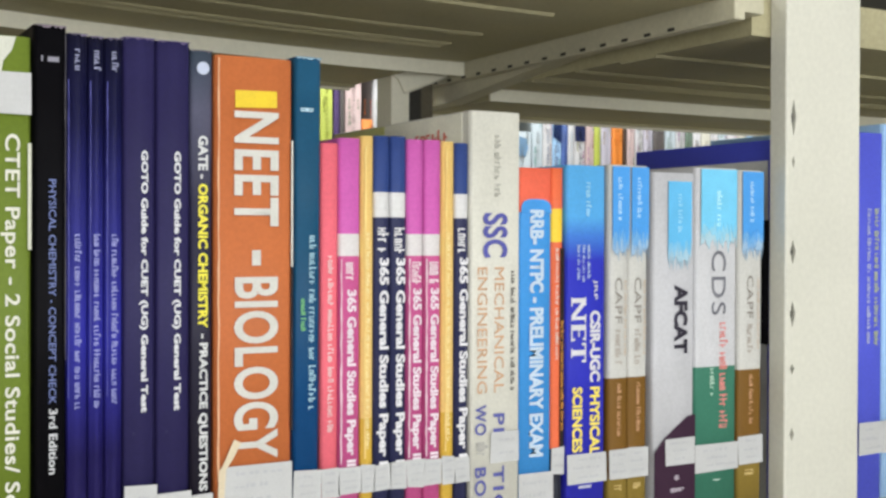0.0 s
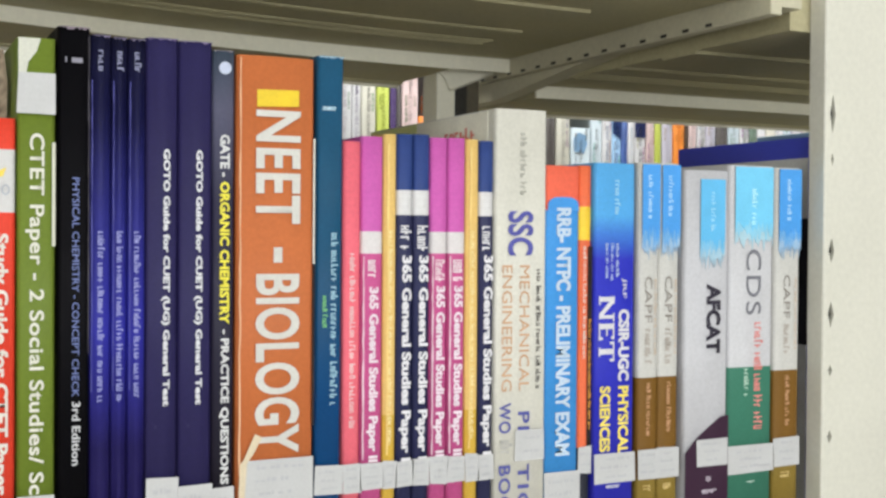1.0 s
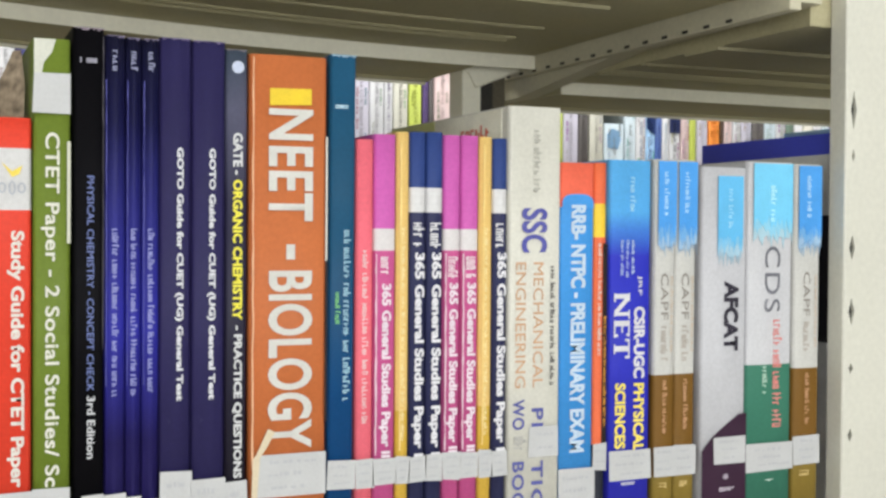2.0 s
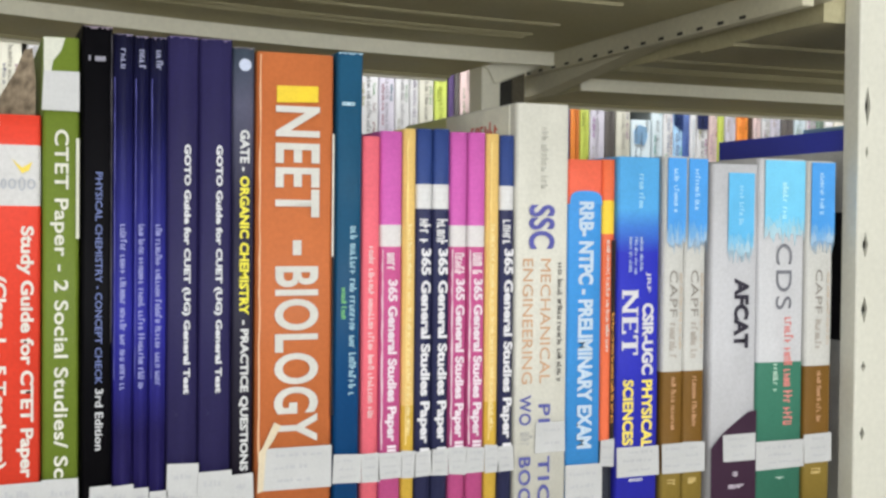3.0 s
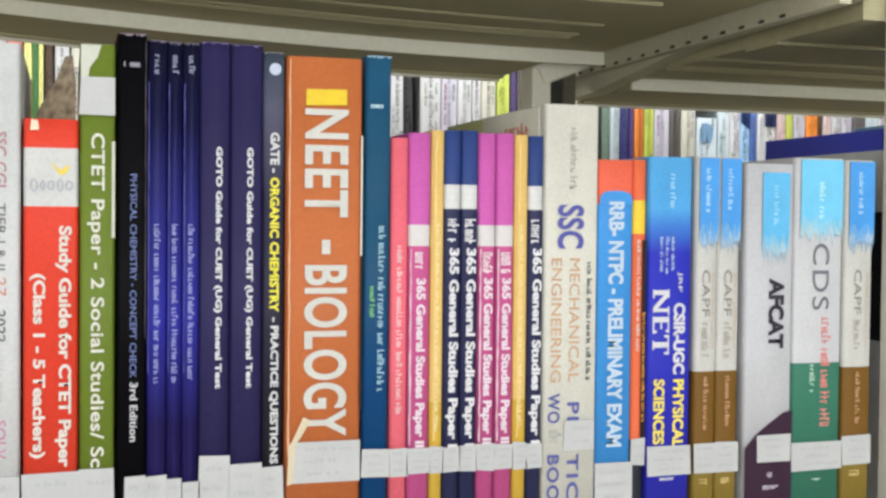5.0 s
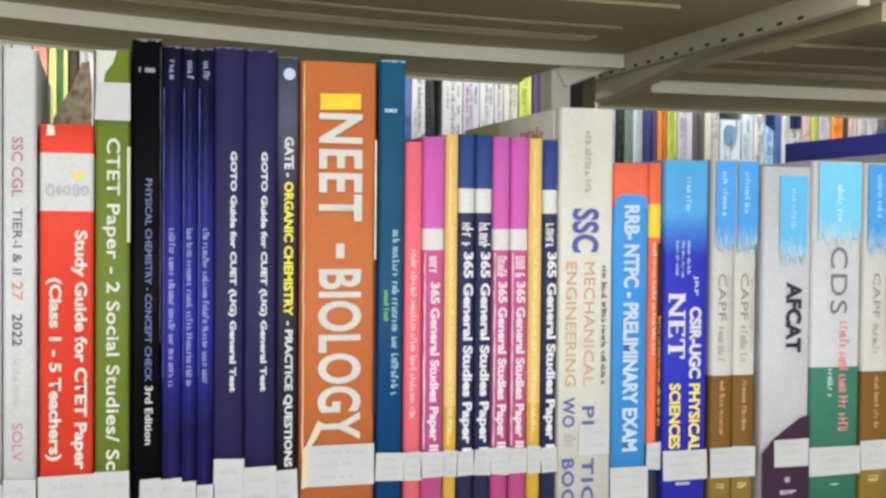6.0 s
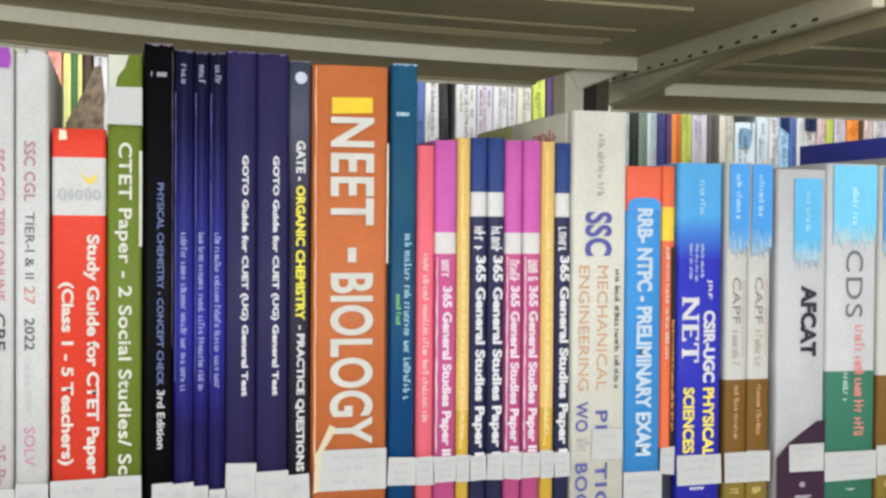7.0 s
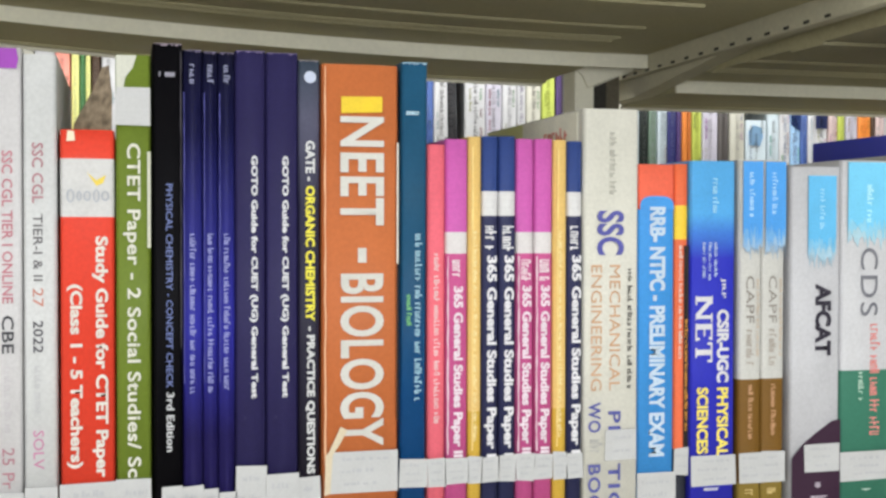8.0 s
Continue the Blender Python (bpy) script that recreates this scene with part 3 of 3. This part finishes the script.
for k, (x0, x1, top, st) in enumerate(((-0.0486, -0.0313, 0.2862, 0.0523), (-0.0313, -0.0130, 0.2856, 0.0472))):
    b = book(x0, x1, top, "dark violet-blue guide with white lettering", (42, 37, 80), y=-0.0008 * k + 0.001, bulge=0.0018)
    worn_top(b, top, (100, 87, 125), 6 + k)
    words(b, "GOTO Guide for CUET (UG) General Test", 0.0102, 0.2275, 0.0905, 0.0046, (214, 214, 218), 0.045)
    sticker(b, st, 0.012, seed=60 + k)
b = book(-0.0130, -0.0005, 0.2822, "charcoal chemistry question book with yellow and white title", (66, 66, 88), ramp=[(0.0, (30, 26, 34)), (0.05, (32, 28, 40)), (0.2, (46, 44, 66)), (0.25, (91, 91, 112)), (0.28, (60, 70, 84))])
worn_top(b, 0.2822, (129, 121, 127), 13)
words(b, "GATE -", 0.0066, 0.2365, 0.2135, 0.0054, (210, 210, 210), 0.038)
words(b, "ORGANIC CHEMISTRY", 0.0066, 0.2108, 0.1335, 0.0054, (236, 225, 74), 0.038)
words(b, "- PRACTICE QUESTIONS", 0.0066, 0.1305, 0.046, 0.0054, (210, 210, 210), 0.038)
patch(b, [(0.0066 + 0.0035 * math.cos(a * math.pi / 6), 0.2725 + 0.0035 * math.sin(a * math.pi / 6)) for a in range(12)], (190, 197, 218), "emblem")
sticker(b, 0.0445, 0.012, seed=63)
b = book(0.0004, 0.0452, 0.2806, "thick orange biology exam book with white lettering, torn label", (192, 107, 60), depth=0.2, bulge=0.0012)
patch(b, [(0.011, 0.2525), (0.035, 0.2535), (0.035, 0.2625), (0.011, 0.2620)], (228, 195, 48), "title_patch")
words(b, "NEET", 0.0232, 0.2508, 0.1883, 0.0255, (206, 203, 196), 0.024, 1.08)
words(b, "-", 0.0232, 0.1752, 0.1668, 0.0050, (206, 203, 196), 0.03)
words(b, "BIOLOGY", 0.0232, 0.1605, 0.0607, 0.0255, (206, 203, 196), 0.026, 1.04)
rubbed_or_glossy_edge(b, 0.0018, 0.279, 0.05, (234, 183, 144), 1)
patch(b, [(0.0436, 0.166), (0.0446, 0.166), (0.0446, 0.236), (0.0437, 0.236)], (222, 220, 210), "paper_strip")
# dark strip paints the shaded gap towards the teal book
patch(b, [(0.0436, 0.075), (0.0447, 0.075), (0.0447, 0.165), (0.0438, 0.165)], (40, 34, 36), "gap_shade_strip")
sticker(b, 0.0575, 0.034, 0.0035, 0.0445, seed=66)
patch(b, [(0.002, 0.056), (0.004, 0.0585), (0.0105, 0.0725), (0.0145, 0.0705), (0.010, 0.062), (0.006, 0.0565), (0.0045, 0.034), (0.0012, 0.033)], (216, 200, 172), "torn_paper", 0.0006)
b = book(0.0459, 0.0617, 0.2832, "dark teal paperback with pale small title", (20, 80, 110), y=0.0, lean=0.25, ramp=[(DECK_TOP, (12, 66, 118)), (0.085, (12, 68, 118)), (0.17, (18, 74, 106)), (0.2832, (32, 84, 116))])
worn_top(b, 0.2832, (150, 182, 202), 12)
bars(b, 0.0105, 0.1834, 0.083, 0.0042, (158, 196, 212), 70)
bars(b, 0.0050, 0.148, 0.128, 0.0030, (124, 197, 124), 71)
bars(b, 0.0080, 0.2545, 0.2505, 0.011, (193, 224, 238), 72, 0.0022)
sticker(b, 0.0515, 0.035, seed=67)
b = book(0.0630, 0.0737, 0.2357, "thin coral pink exam booklet", (235, 109, 124), y=0.0)
bars(b, 0.0052, 0.1718, 0.070, 0.0036, (232, 200, 200), 73)
sticker(b, 0.0515, 0.034, seed=68)


def general_book(x0, x1, top, kind, seed):
    w = x1 - x0
    if kind == "magenta":
        b = book(x0, x1, top, "magenta and rose general studies booklet, white band", (198, 86, 142), [(0.1844, 0.245, (200, 94, 172)), (0.1717, 0.1844, (214, 208, 208))], y=0.0)
        words(b, "365 General Studies Paper II", w * 0.5, 0.1525, 0.0515, 0.0074, (232, 214, 224), 0.042)
        bars(b, w * 0.5, 0.1680, 0.1545, 0.0062, (232, 214, 220), seed + 300, 0.0027)
    elif kind == "blue":
        b = book(x0, x1, top, "dark blue general studies booklet with white band", (48, 50, 84), [(0.2086, 0.245, (48, 68, 127)), (0.1941, 0.2086, (214, 212, 212))], y=0.0)
        words(b, "365 General Studies Paper I", w * 0.5, 0.1705, 0.0505, 0.0078, (222, 220, 224), 0.042)
        bars(b, w * 0.5, 0.1880, 0.1725, 0.0070, (222, 220, 222), seed + 300, 0.0031)
    else:
        b = book(x0, x1, top, "thin mustard yellow exam booklet", (230, 192, 116), [(-0.02, 0.078, (212, 172, 70))], y=0.0)
        bars(b, w * 0.5, 0.185, 0.06, 0.0022, (245, 227, 168), seed)
    if kind == "magenta":
        rubbed_or_glossy_edge(b, 0.0014, 0.17, 0.053, (229, 201, 212), seed)
    elif kind == "yellow":
        rubbed_or_glossy_edge(b, w * 0.3, 0.235, 0.055, (244, 215, 139), seed)
    sticker(b, 0.0515 + random.Random(seed).uniform(-0.001, 0.001), 0.0355, seed=seed)


for k, (x0, x1, top, kind) in enumerate((
        (0.0737, 0.0875, 0.2390, "magenta"), (0.0877, 0.0958, 0.2408, "yellow"), (0.0960, 0.1064, 0.2412, "blue"), (0.1066, 0.1173, 0.2414, "blue"),
        (0.1175, 0.1287, 0.2400, "magenta"), (0.1289, 0.1406, 0.2402, "magenta"), (0.1408, 0.1496, 0.2398, "yellow"), (0.1498, 0.1596, 0.2392, "blue"))):
    general_book(x0, x1, top, kind, 80 + k)

b = book(0.1600, 0.1960, 0.2592, "thick cream engineering workbook with blue and orange title", (212, 209, 198), y=-0.001, depth=0.2)
words(b, "SSC", 0.0170, 0.1975, 0.1705, 0.0175, (86, 87, 161), 0.03, 1.05)
words(b, "MECHANICAL", 0.0200, 0.1645, 0.088, 0.0070, (208, 166, 132))
words(b, "ENGINEERING", 0.0080, 0.1645, 0.088, 0.0070, (208, 166, 132))
bars(b, 0.0300, 0.162, 0.088, 0.0034, (84, 80, 78), 90)
words(b, "PR", 0.0200, 0.0752, 0.0570, 0.0080, (90, 93, 160), 0.02, 1.15)
words(b, "WO", 0.0070, 0.081, 0.0626, 0.0080, (90, 93, 160), 0.02, 1.15)
words(b, "TICE", 0.0200, 0.0430, 0.0045, 0.0080, (90, 93, 160), 0.02, 1.15)
words(b, "BOOK", 0.0070, 0.0430, 0.0045, 0.0080, (90, 93, 160), 0.02, 1.15)
sticker(b, 0.0640, 0.0455, 0.0135, 0.0345, seed=94, lines=1, lift=0.0003)
bars(b, 0.0080, 0.0585, 0.0480, 0.008, (184, 182, 178), 93, 0.0022)
bars(b, 0.0185, 0.245, 0.206, 0.0045, (176, 174, 164), 91)
# panel colour raised above the spine's to stand for light on this side
part("cover_panel", box(-0.0006, -0.0001, 0.010, 0.115, 0.2, 0.2592 - DECK_TOP - 0.0008), ink((238, 235, 218)), b, "front cover, coloured brighter for the light on it")
part("cover_panel", box(-0.0006, -0.0001, 0.1155, 0.199, 0.2, 0.2592 - DECK_TOP - 0.0008), ink((222, 226, 150)), b, "pale lime edge of the cover")
# red print on the side cover, near the top front corner
side = tagged(part("small_print", word_bars(0.05, 0.008, 92, 0.0075), ink((225, 118, 101)), b), kind="stuff")
side.matrix_basis = Matrix.Translation((-0.0009, 0.045, 0.2592 - DECK_TOP - 0.013)) @ Matrix(((0, 1, 0), (0, 0, 1), (1, 0, 0))).to_4x4()
b = book(0.1966, 0.2215, 0.2262, "sky blue railway exam book with orange-red top", (67, 148, 219), [(0.1985, 0.23, (234, 105, 80))], y=0.002)
patch(b, [(0.0012, 0.198), (0.0237, 0.198)] + [(0.01245 + 0.01125 * math.copysign(abs(math.cos(math.pi * k / 12)) ** 0.65, math.cos(math.pi * k / 12)), 0.1990 + 0.0078 * math.sin(math.pi * k / 12) ** 0.65) for k in range(13)], (67, 148, 219), "title_panel")
words(b, "RRB- NTPC - PRELIMINARY EXAM", 0.0128, 0.2000, 0.0455, 0.0106, (192, 210, 228), 0.045)
sticker(b, 0.036, 0.008, seed=95)
b = book(0.2217, 0.2312, 0.2268, "thin orange and black exam booklet", (228, 108, 69), [(0.1799, 0.201, (241, 201, 63)), (0.0, 0.049, (40, 42, 52))], y=0.003)
bars(b, 0.0040, 0.176, 0.104, 0.0026, (223, 208, 196), 96)
patch(b, [(0.0062, 0.05), (0.0094, 0.05), (0.0094, 0.176), (0.0062, 0.176)], (36, 26, 24))
bars(b, 0.0080, 0.13, 0.06, 0.0020, (230, 161, 69), 97)
sticker(b, 0.050, 0.033, seed=98, lines=1)
b = book(0.2316, 0.2622, 0.2288, "royal blue science exam book with white and yellow title", (49, 48, 175), ramp=[(DECK_TOP, (49, 48, 175)), (0.168, (46, 52, 182)), (0.184, (66, 122, 210)), (0.196, (88, 169, 230)), (0.2288, (92, 172, 230))], y=0.0)
put(part("lettering", slab_net(0.040, 0.0112), ink((216, 214, 218)), b, "white serif letters"), *spot(b, 0.0085, 0.1235, 0.0002))
words(b, "SCIENCES", 0.0078, 0.0875, 0.046, 0.0078, (243, 222, 102), 0.035)
words(b, "CSIR-UGC", 0.0215, 0.136, 0.0905, 0.0082, (216, 214, 218), 0.045)
words(b, "JRF", 0.0215, 0.156, 0.143, 0.0036, (216, 214, 218), 0.01)
words(b, "PHYSICAL", 0.0215, 0.0872, 0.0435, 0.0078, (243, 222, 102), 0.035)
bars(b, 0.0085, 0.178, 0.154, 0.0022, (187, 202, 223), 99)
bars(b, 0.0125, 0.178, 0.154, 0.0022, (187, 202, 223), 100)
bars(b, 0.0165, 0.178, 0.154, 0.0022, (187, 202, 223), 101)
bars(b, 0.0160, 0.218, 0.194, 0.0040, (165, 217, 243), 102)
sticker(b, 0.0453, 0.0258, seed=103)
bars(b, 0.016, 0.0245, 0.0215, 0.014, (205, 205, 218), 104, 0.002)


def forces_book(x0, x1, top, seed, y=0.0):
    w = x1 - x0
    b = book(x0, x1, top, "white forces exam book, brushed blue top and brown foot", (197, 195, 190), [(0.0262, 0.0916, (118, 84, 32)), (-0.02, 0.0262, (132, 110, 48))], y=y)
    brush(b, w * 0.12, w * 0.98, top - 0.001, 0.1775, (77, 156, 228), seed)
    bars(b, w * 0.5, 0.222, 0.192, 0.0036, (176, 216, 246), seed + 1, lift=0.0004)
    words(b, "CAPF", w * 0.45, 0.157, 0.127, 0.0056, (150, 143, 136), 0.0)
    bars(b, w * 0.45, 0.123, 0.099, 0.0050, (176, 166, 156), seed + 2, 0.0030)
    bars(b, w * 0.8, 0.155, 0.105, 0.0022, (206, 186, 164), seed + 5)
    bars(b, w * 0.5, 0.088, 0.052, 0.0034, (206, 158, 120), seed + 3)
    sticker(b, 0.0456, 0.0262, seed=seed)
    bars(b, w * 0.5, 0.022, 0.017, w * 0.5, (215, 188, 126), seed + 4, 0.002)


forces_book(0.2648, 0.2808, 0.2300, 110)
forces_book(0.2810, 0.2975, 0.2300, 117, 0.001)
b = book(0.3012, 0.3370, 0.2262, "white air force exam book with dark plum foot", (194, 193, 197), y=0.0, bulge=0.0014)
patch(b, [(0.0005, -0.010), (0.0353, -0.010), (0.0353, 0.064), (0.029, 0.063), (0.018, 0.056), (0.009, 0.0495), (0.0005, 0.040)], (58, 34, 54), "dark_foot")
brush(b, 0.011, 0.031, 0.2205, 0.1715, (100, 184, 231), 124)
bars(b, 0.021, 0.212, 0.186, 0.0036, (165, 217, 243), 125, lift=0.0004)
words(b, "AFCAT", 0.0222, 0.1515, 0.1055, 0.0115, (52, 48, 60),0.045)
sticker(b, 0.0492, 0.031, 0.009, 0.034, seed=126, lift=0.0008)
bars(b, 0.020, 0.024, 0.019, 0.006, (204, 193, 204), 127, 0.002)
bars(b, 0.020, 0.0155, 0.0125, 0.012, (204, 193, 204), 128, 0.0014)
b = book(0.3374, 0.3748, 0.2306, "white defence exam book with blue top and green foot", (199, 198, 201), [(-0.02, 0.0951, (62, 121, 100))], y=0.0)
brush(b, 0.004, 0.036, 0.2296, 0.183, (119, 202, 239), 130)
bars(b, 0.020, 0.215, 0.188, 0.0045, (188, 238, 248), 131, lift=0.0004)
words(b, "CDS", 0.0200, 0.1743, 0.1303, 0.0125, (121, 121, 129), 0.0, 1.1)
bars(b, 0.0245, 0.125, 0.052, 0.0072, (228, 140, 135), 132, 0.0030)
bars(b, 0.0145, 0.094, 0.074, 0.004, (188, 217, 198), 133)
sticker(b, 0.0421, 0.0236, seed=134)
bars(b, 0.020, 0.018, 0.0145, 0.009, (193, 217, 204), 135, 0.0018)
forces_book(0.3762, 0.3985, 0.2300, 140)

# next bay
b = book(0.4215, 0.4450, 0.2540, "royal blue and white exam book behind the upright", (70, 78, 190), y=0.012, depth=0.158)
# added dark panel: shadow in the gap between last book and upright
part("cover_print_or_shade", box(-0.0012, -0.0008, 0.004, 0.050, 0.118, 0.208), ink((40, 38, 42)), b, "dark panel painted for the shadowed gap beside the upright")
part("cover_panel", box(-0.0006, -0.0001, 0.006, 0.156, 0.004, 0.2540 - DECK_TOP - 0.0150), ink((208, 207, 203)), b, "white lower cover")
b = book(0.4945, 0.5200, 0.2615, "royal blue and white exam book beside the upright", (86, 94, 212), y=0.0)
bars(b, 0.018, 0.205, 0.10, 0.0046, (188, 196, 136), 150)
bars(b, 0.010, 0.205, 0.10, 0.0040, (187, 191, 214), 151)
sticker(b, 0.046, 0.022, seed=152)
b = book(0.5203, 0.5560, 0.2690, "pale sky blue exam book with dark title", (164, 201, 241), y=0.0)
bars(b, 0.012, 0.245, 0.06, 0.004, (80, 104, 173), 153)
bars(b, 0.024, 0.245, 0.06, 0.004, (102, 129, 193), 154)
sticker(b, 0.046, 0.022, seed=155)

# ---- books across the back aisle ----
FAR_BASE = 0.08
TINTS = dict(white=(200, 198, 200), lilac=(194, 188, 201), cream=(199, 195, 182), black=(34, 32, 36), grey=(92, 86, 84), pale=(187, 198, 205), sky=(164, 201, 235),
             blue=(74, 100, 163), navy=(50, 52, 111), plum=(81, 58, 112), orange=(236, 142, 62), rust=(200, 114, 50), lime=(190, 200, 92), olive=(162, 169, 76),
             pine=(26, 33, 30), moss=(112, 131, 116), salmon=(239, 153, 138), lemon=(234, 232, 150), green=(70, 121, 70), brown=(74, 54, 40), tan=(181, 151, 125), pink=(214, 189, 187))
WORDS = dict(white="white", lilac="pale lilac", cream="cream", black="black", grey="dark grey", pale="pale blue", sky="light blue", blue="blue", navy="navy blue", plum="dark plum",
             orange="orange", rust="rust brown", lime="lime green", olive="olive green", pine="dark green", moss="grey-green", salmon="salmon pink", lemon="pale yellow", green="green", brown="dark brown", tan="tan", pink="pale pink")


def far_book(x0, x1, tint, top=0.414, lean=0.0, print_tint=None, dy=0.0):
    b = book(x0, x1 - 0.0006, top, WORDS[tint] + " book spine standing on the rear rack", TINTS[tint], y=FY + dy, depth=0.17, lean=lean, base=FAR_BASE, group="books across the back aisle")
    w = x1 - x0
    seed = int(x0 * 1000) + 500
    dark = sum(TINTS[tint]) < 330
    c = TINTS[print_tint] if print_tint else ((194, 192, 191) if dark else (160, 156, 160))
    c = tuple(round(0.32 * p + 0.68 * q) for p, q in zip(c, TINTS[tint]))
    bars(b, w * 0.5, top - 0.02, 0.2, min(0.006, w * 0.4), c, seed)
    if not dark and w > 0.014:
        rnd = random.Random(seed)
        for side in (0.24, 0.76):
            z = 0.372
            while z > 0.22:
                run = rnd.uniform(0.012, 0.04)
                if rnd.random() < 0.6:
                    bars(b, w * side, z, z - run, min(0.0042, w * 0.2), tuple(round(v * rnd.choice((0.6, 0.78, 0.86))) for v in TINTS[tint]), seed + round(z * 1000))
                z -= run + rnd.uniform(0.004, 0.012)
    return b


far_book(-0.25, -0.215, "cream"), far_book(-0.215, -0.191, "white")
far_book(-0.191, -0.173, "salmon"), far_book(-0.172, -0.162, "lemon"), far_book(-0.162, -0.155, "green"), far_book(-0.155, -0.149, "lemon")
far_book(-0.148, -0.137, "brown"), far_book(-0.136, -0.118, "white"), far_book(-0.117, -0.09, "cream")
x = -0.085
for tint in ("white", "navy", "cream", "salmon", "pale", "white", "olive", "cream", "black", "white", "lilac", "cream", "blue", "white", "white"):
    w = 0.019 + 0.007 * ((x * 91) % 1)
    far_book(x, x + w, tint)
    x += w + 0.0005
far_book(0.266, 0.289, "blue"), far_book(0.289, 0.311, "white", print_tint="grey"), far_book(0.311, 0.329, "black", lean=-1.5, print_tint="white")
far_book(0.332, 0.361, "white", print_tint="black"), far_book(0.361, 0.384, "lilac"), far_book(0.384, 0.405, "white", print_tint="lilac")
far_book(0.405, 0.418, "white", print_tint="plum"), far_book(0.418, 0.440, "cream"), far_book(0.441, 0.460, "lime", print_tint="olive")
far_book(0.461, 0.470, "plum", print_tint="lilac"), far_book(0.470, 0.477, "grey"), far_book(0.478, 0.503, "pink", print_tint="white"), far_book(0.503, 0.520, "orange", 0.345)
far_book(0.520, 0.546, "white", print_tint="black"), far_book(0.546, 0.568, "cream"), far_book(0.568, 0.585, "pale")
far_book(0.585, 0.598, "pine"), far_book(0.598, 0.611, "moss", print_tint="white"), far_book(0.611, 0.627, "pale"), far_book(0.627, 0.641, "navy"), far_book(0.641, 0.649, "plum")
far_book(0.649, 0.658, "orange", print_tint="salmon"), far_book(0.658, 0.664, "rust"), far_book(0.664, 0.680, "lime", print_tint="olive"), far_book(0.680, 0.705, "lilac", print_tint="white")
far_book(0.705, 0.722, "grey", print_tint="grey"), far_book(0.723, 0.747, "cream", print_tint="white")
b = far_book(0.748, 0.782, "pale", 0.340, print_tint="white")
patch(b, [(0.005, 0.305), (0.022, 0.303), (0.027, 0.316), (0.025, 0.329), (0.012, 0.333), (0.004, 0.324)], (155, 195, 236), "cover_print_or_shade", 0.0002)
far_book(0.783, 0.802, "pale", 0.36, print_tint="white"), far_book(0.802, 0.820, "white", 0.365, print_tint="blue")
b = far_book(0.820, 0.836, "sky", 0.365, print_tint="navy")
patch(b, [(0.0, 0.335), (0.0155, 0.325), (0.0155, 0.364), (0.0, 0.364)], (56, 76, 133), "cover_print_or_shade", 0.0002)
far_book(0.836, 0.848, "blue", 0.365, print_tint="navy"), far_book(0.848, 0.860, "white", 0.365, print_tint="sky")
b = far_book(0.860, 0.880, "white", 0.365, print_tint="black")
patch(b, [(0.0, 0.33), (0.0192, 0.33), (0.0192, 0.364), (0.0, 0.364)], (53, 61, 106), "cover_print_or_shade", 0.0002)
far_book(0.881, 0.897, "pink"), far_book(0.897, 0.909, "lime", print_tint="lemon"), far_book(0.910, 0.930, "lilac", print_tint="white")
far_book(0.931, 0.952, "orange", print_tint="rust"), far_book(0.952, 0.960, "brown"), far_book(0.960, 0.975, "pink")
x = 0.976
for tint, c in (("white", "grey"), ("lilac", "grey"), ("grey", "lilac"), ("pale", "moss"), ("white", "moss"), ("moss", "white"), ("white", "black"), ("cream", "grey"), ("white", "lilac"), ("pale", "grey"), ("white", "grey"), ("cream", "white"), ("sky", "white"), ("white", "black"), ("lilac", "plum"), ("white", "grey"), ("cream", "rust")):
    w = 0.015 + 0.009 * ((x * 77) % 1)
    far_book(x, x + w, tint, 0.36 if x > 1.08 else 0.414, print_tint=c)
    x += w + 0.0004
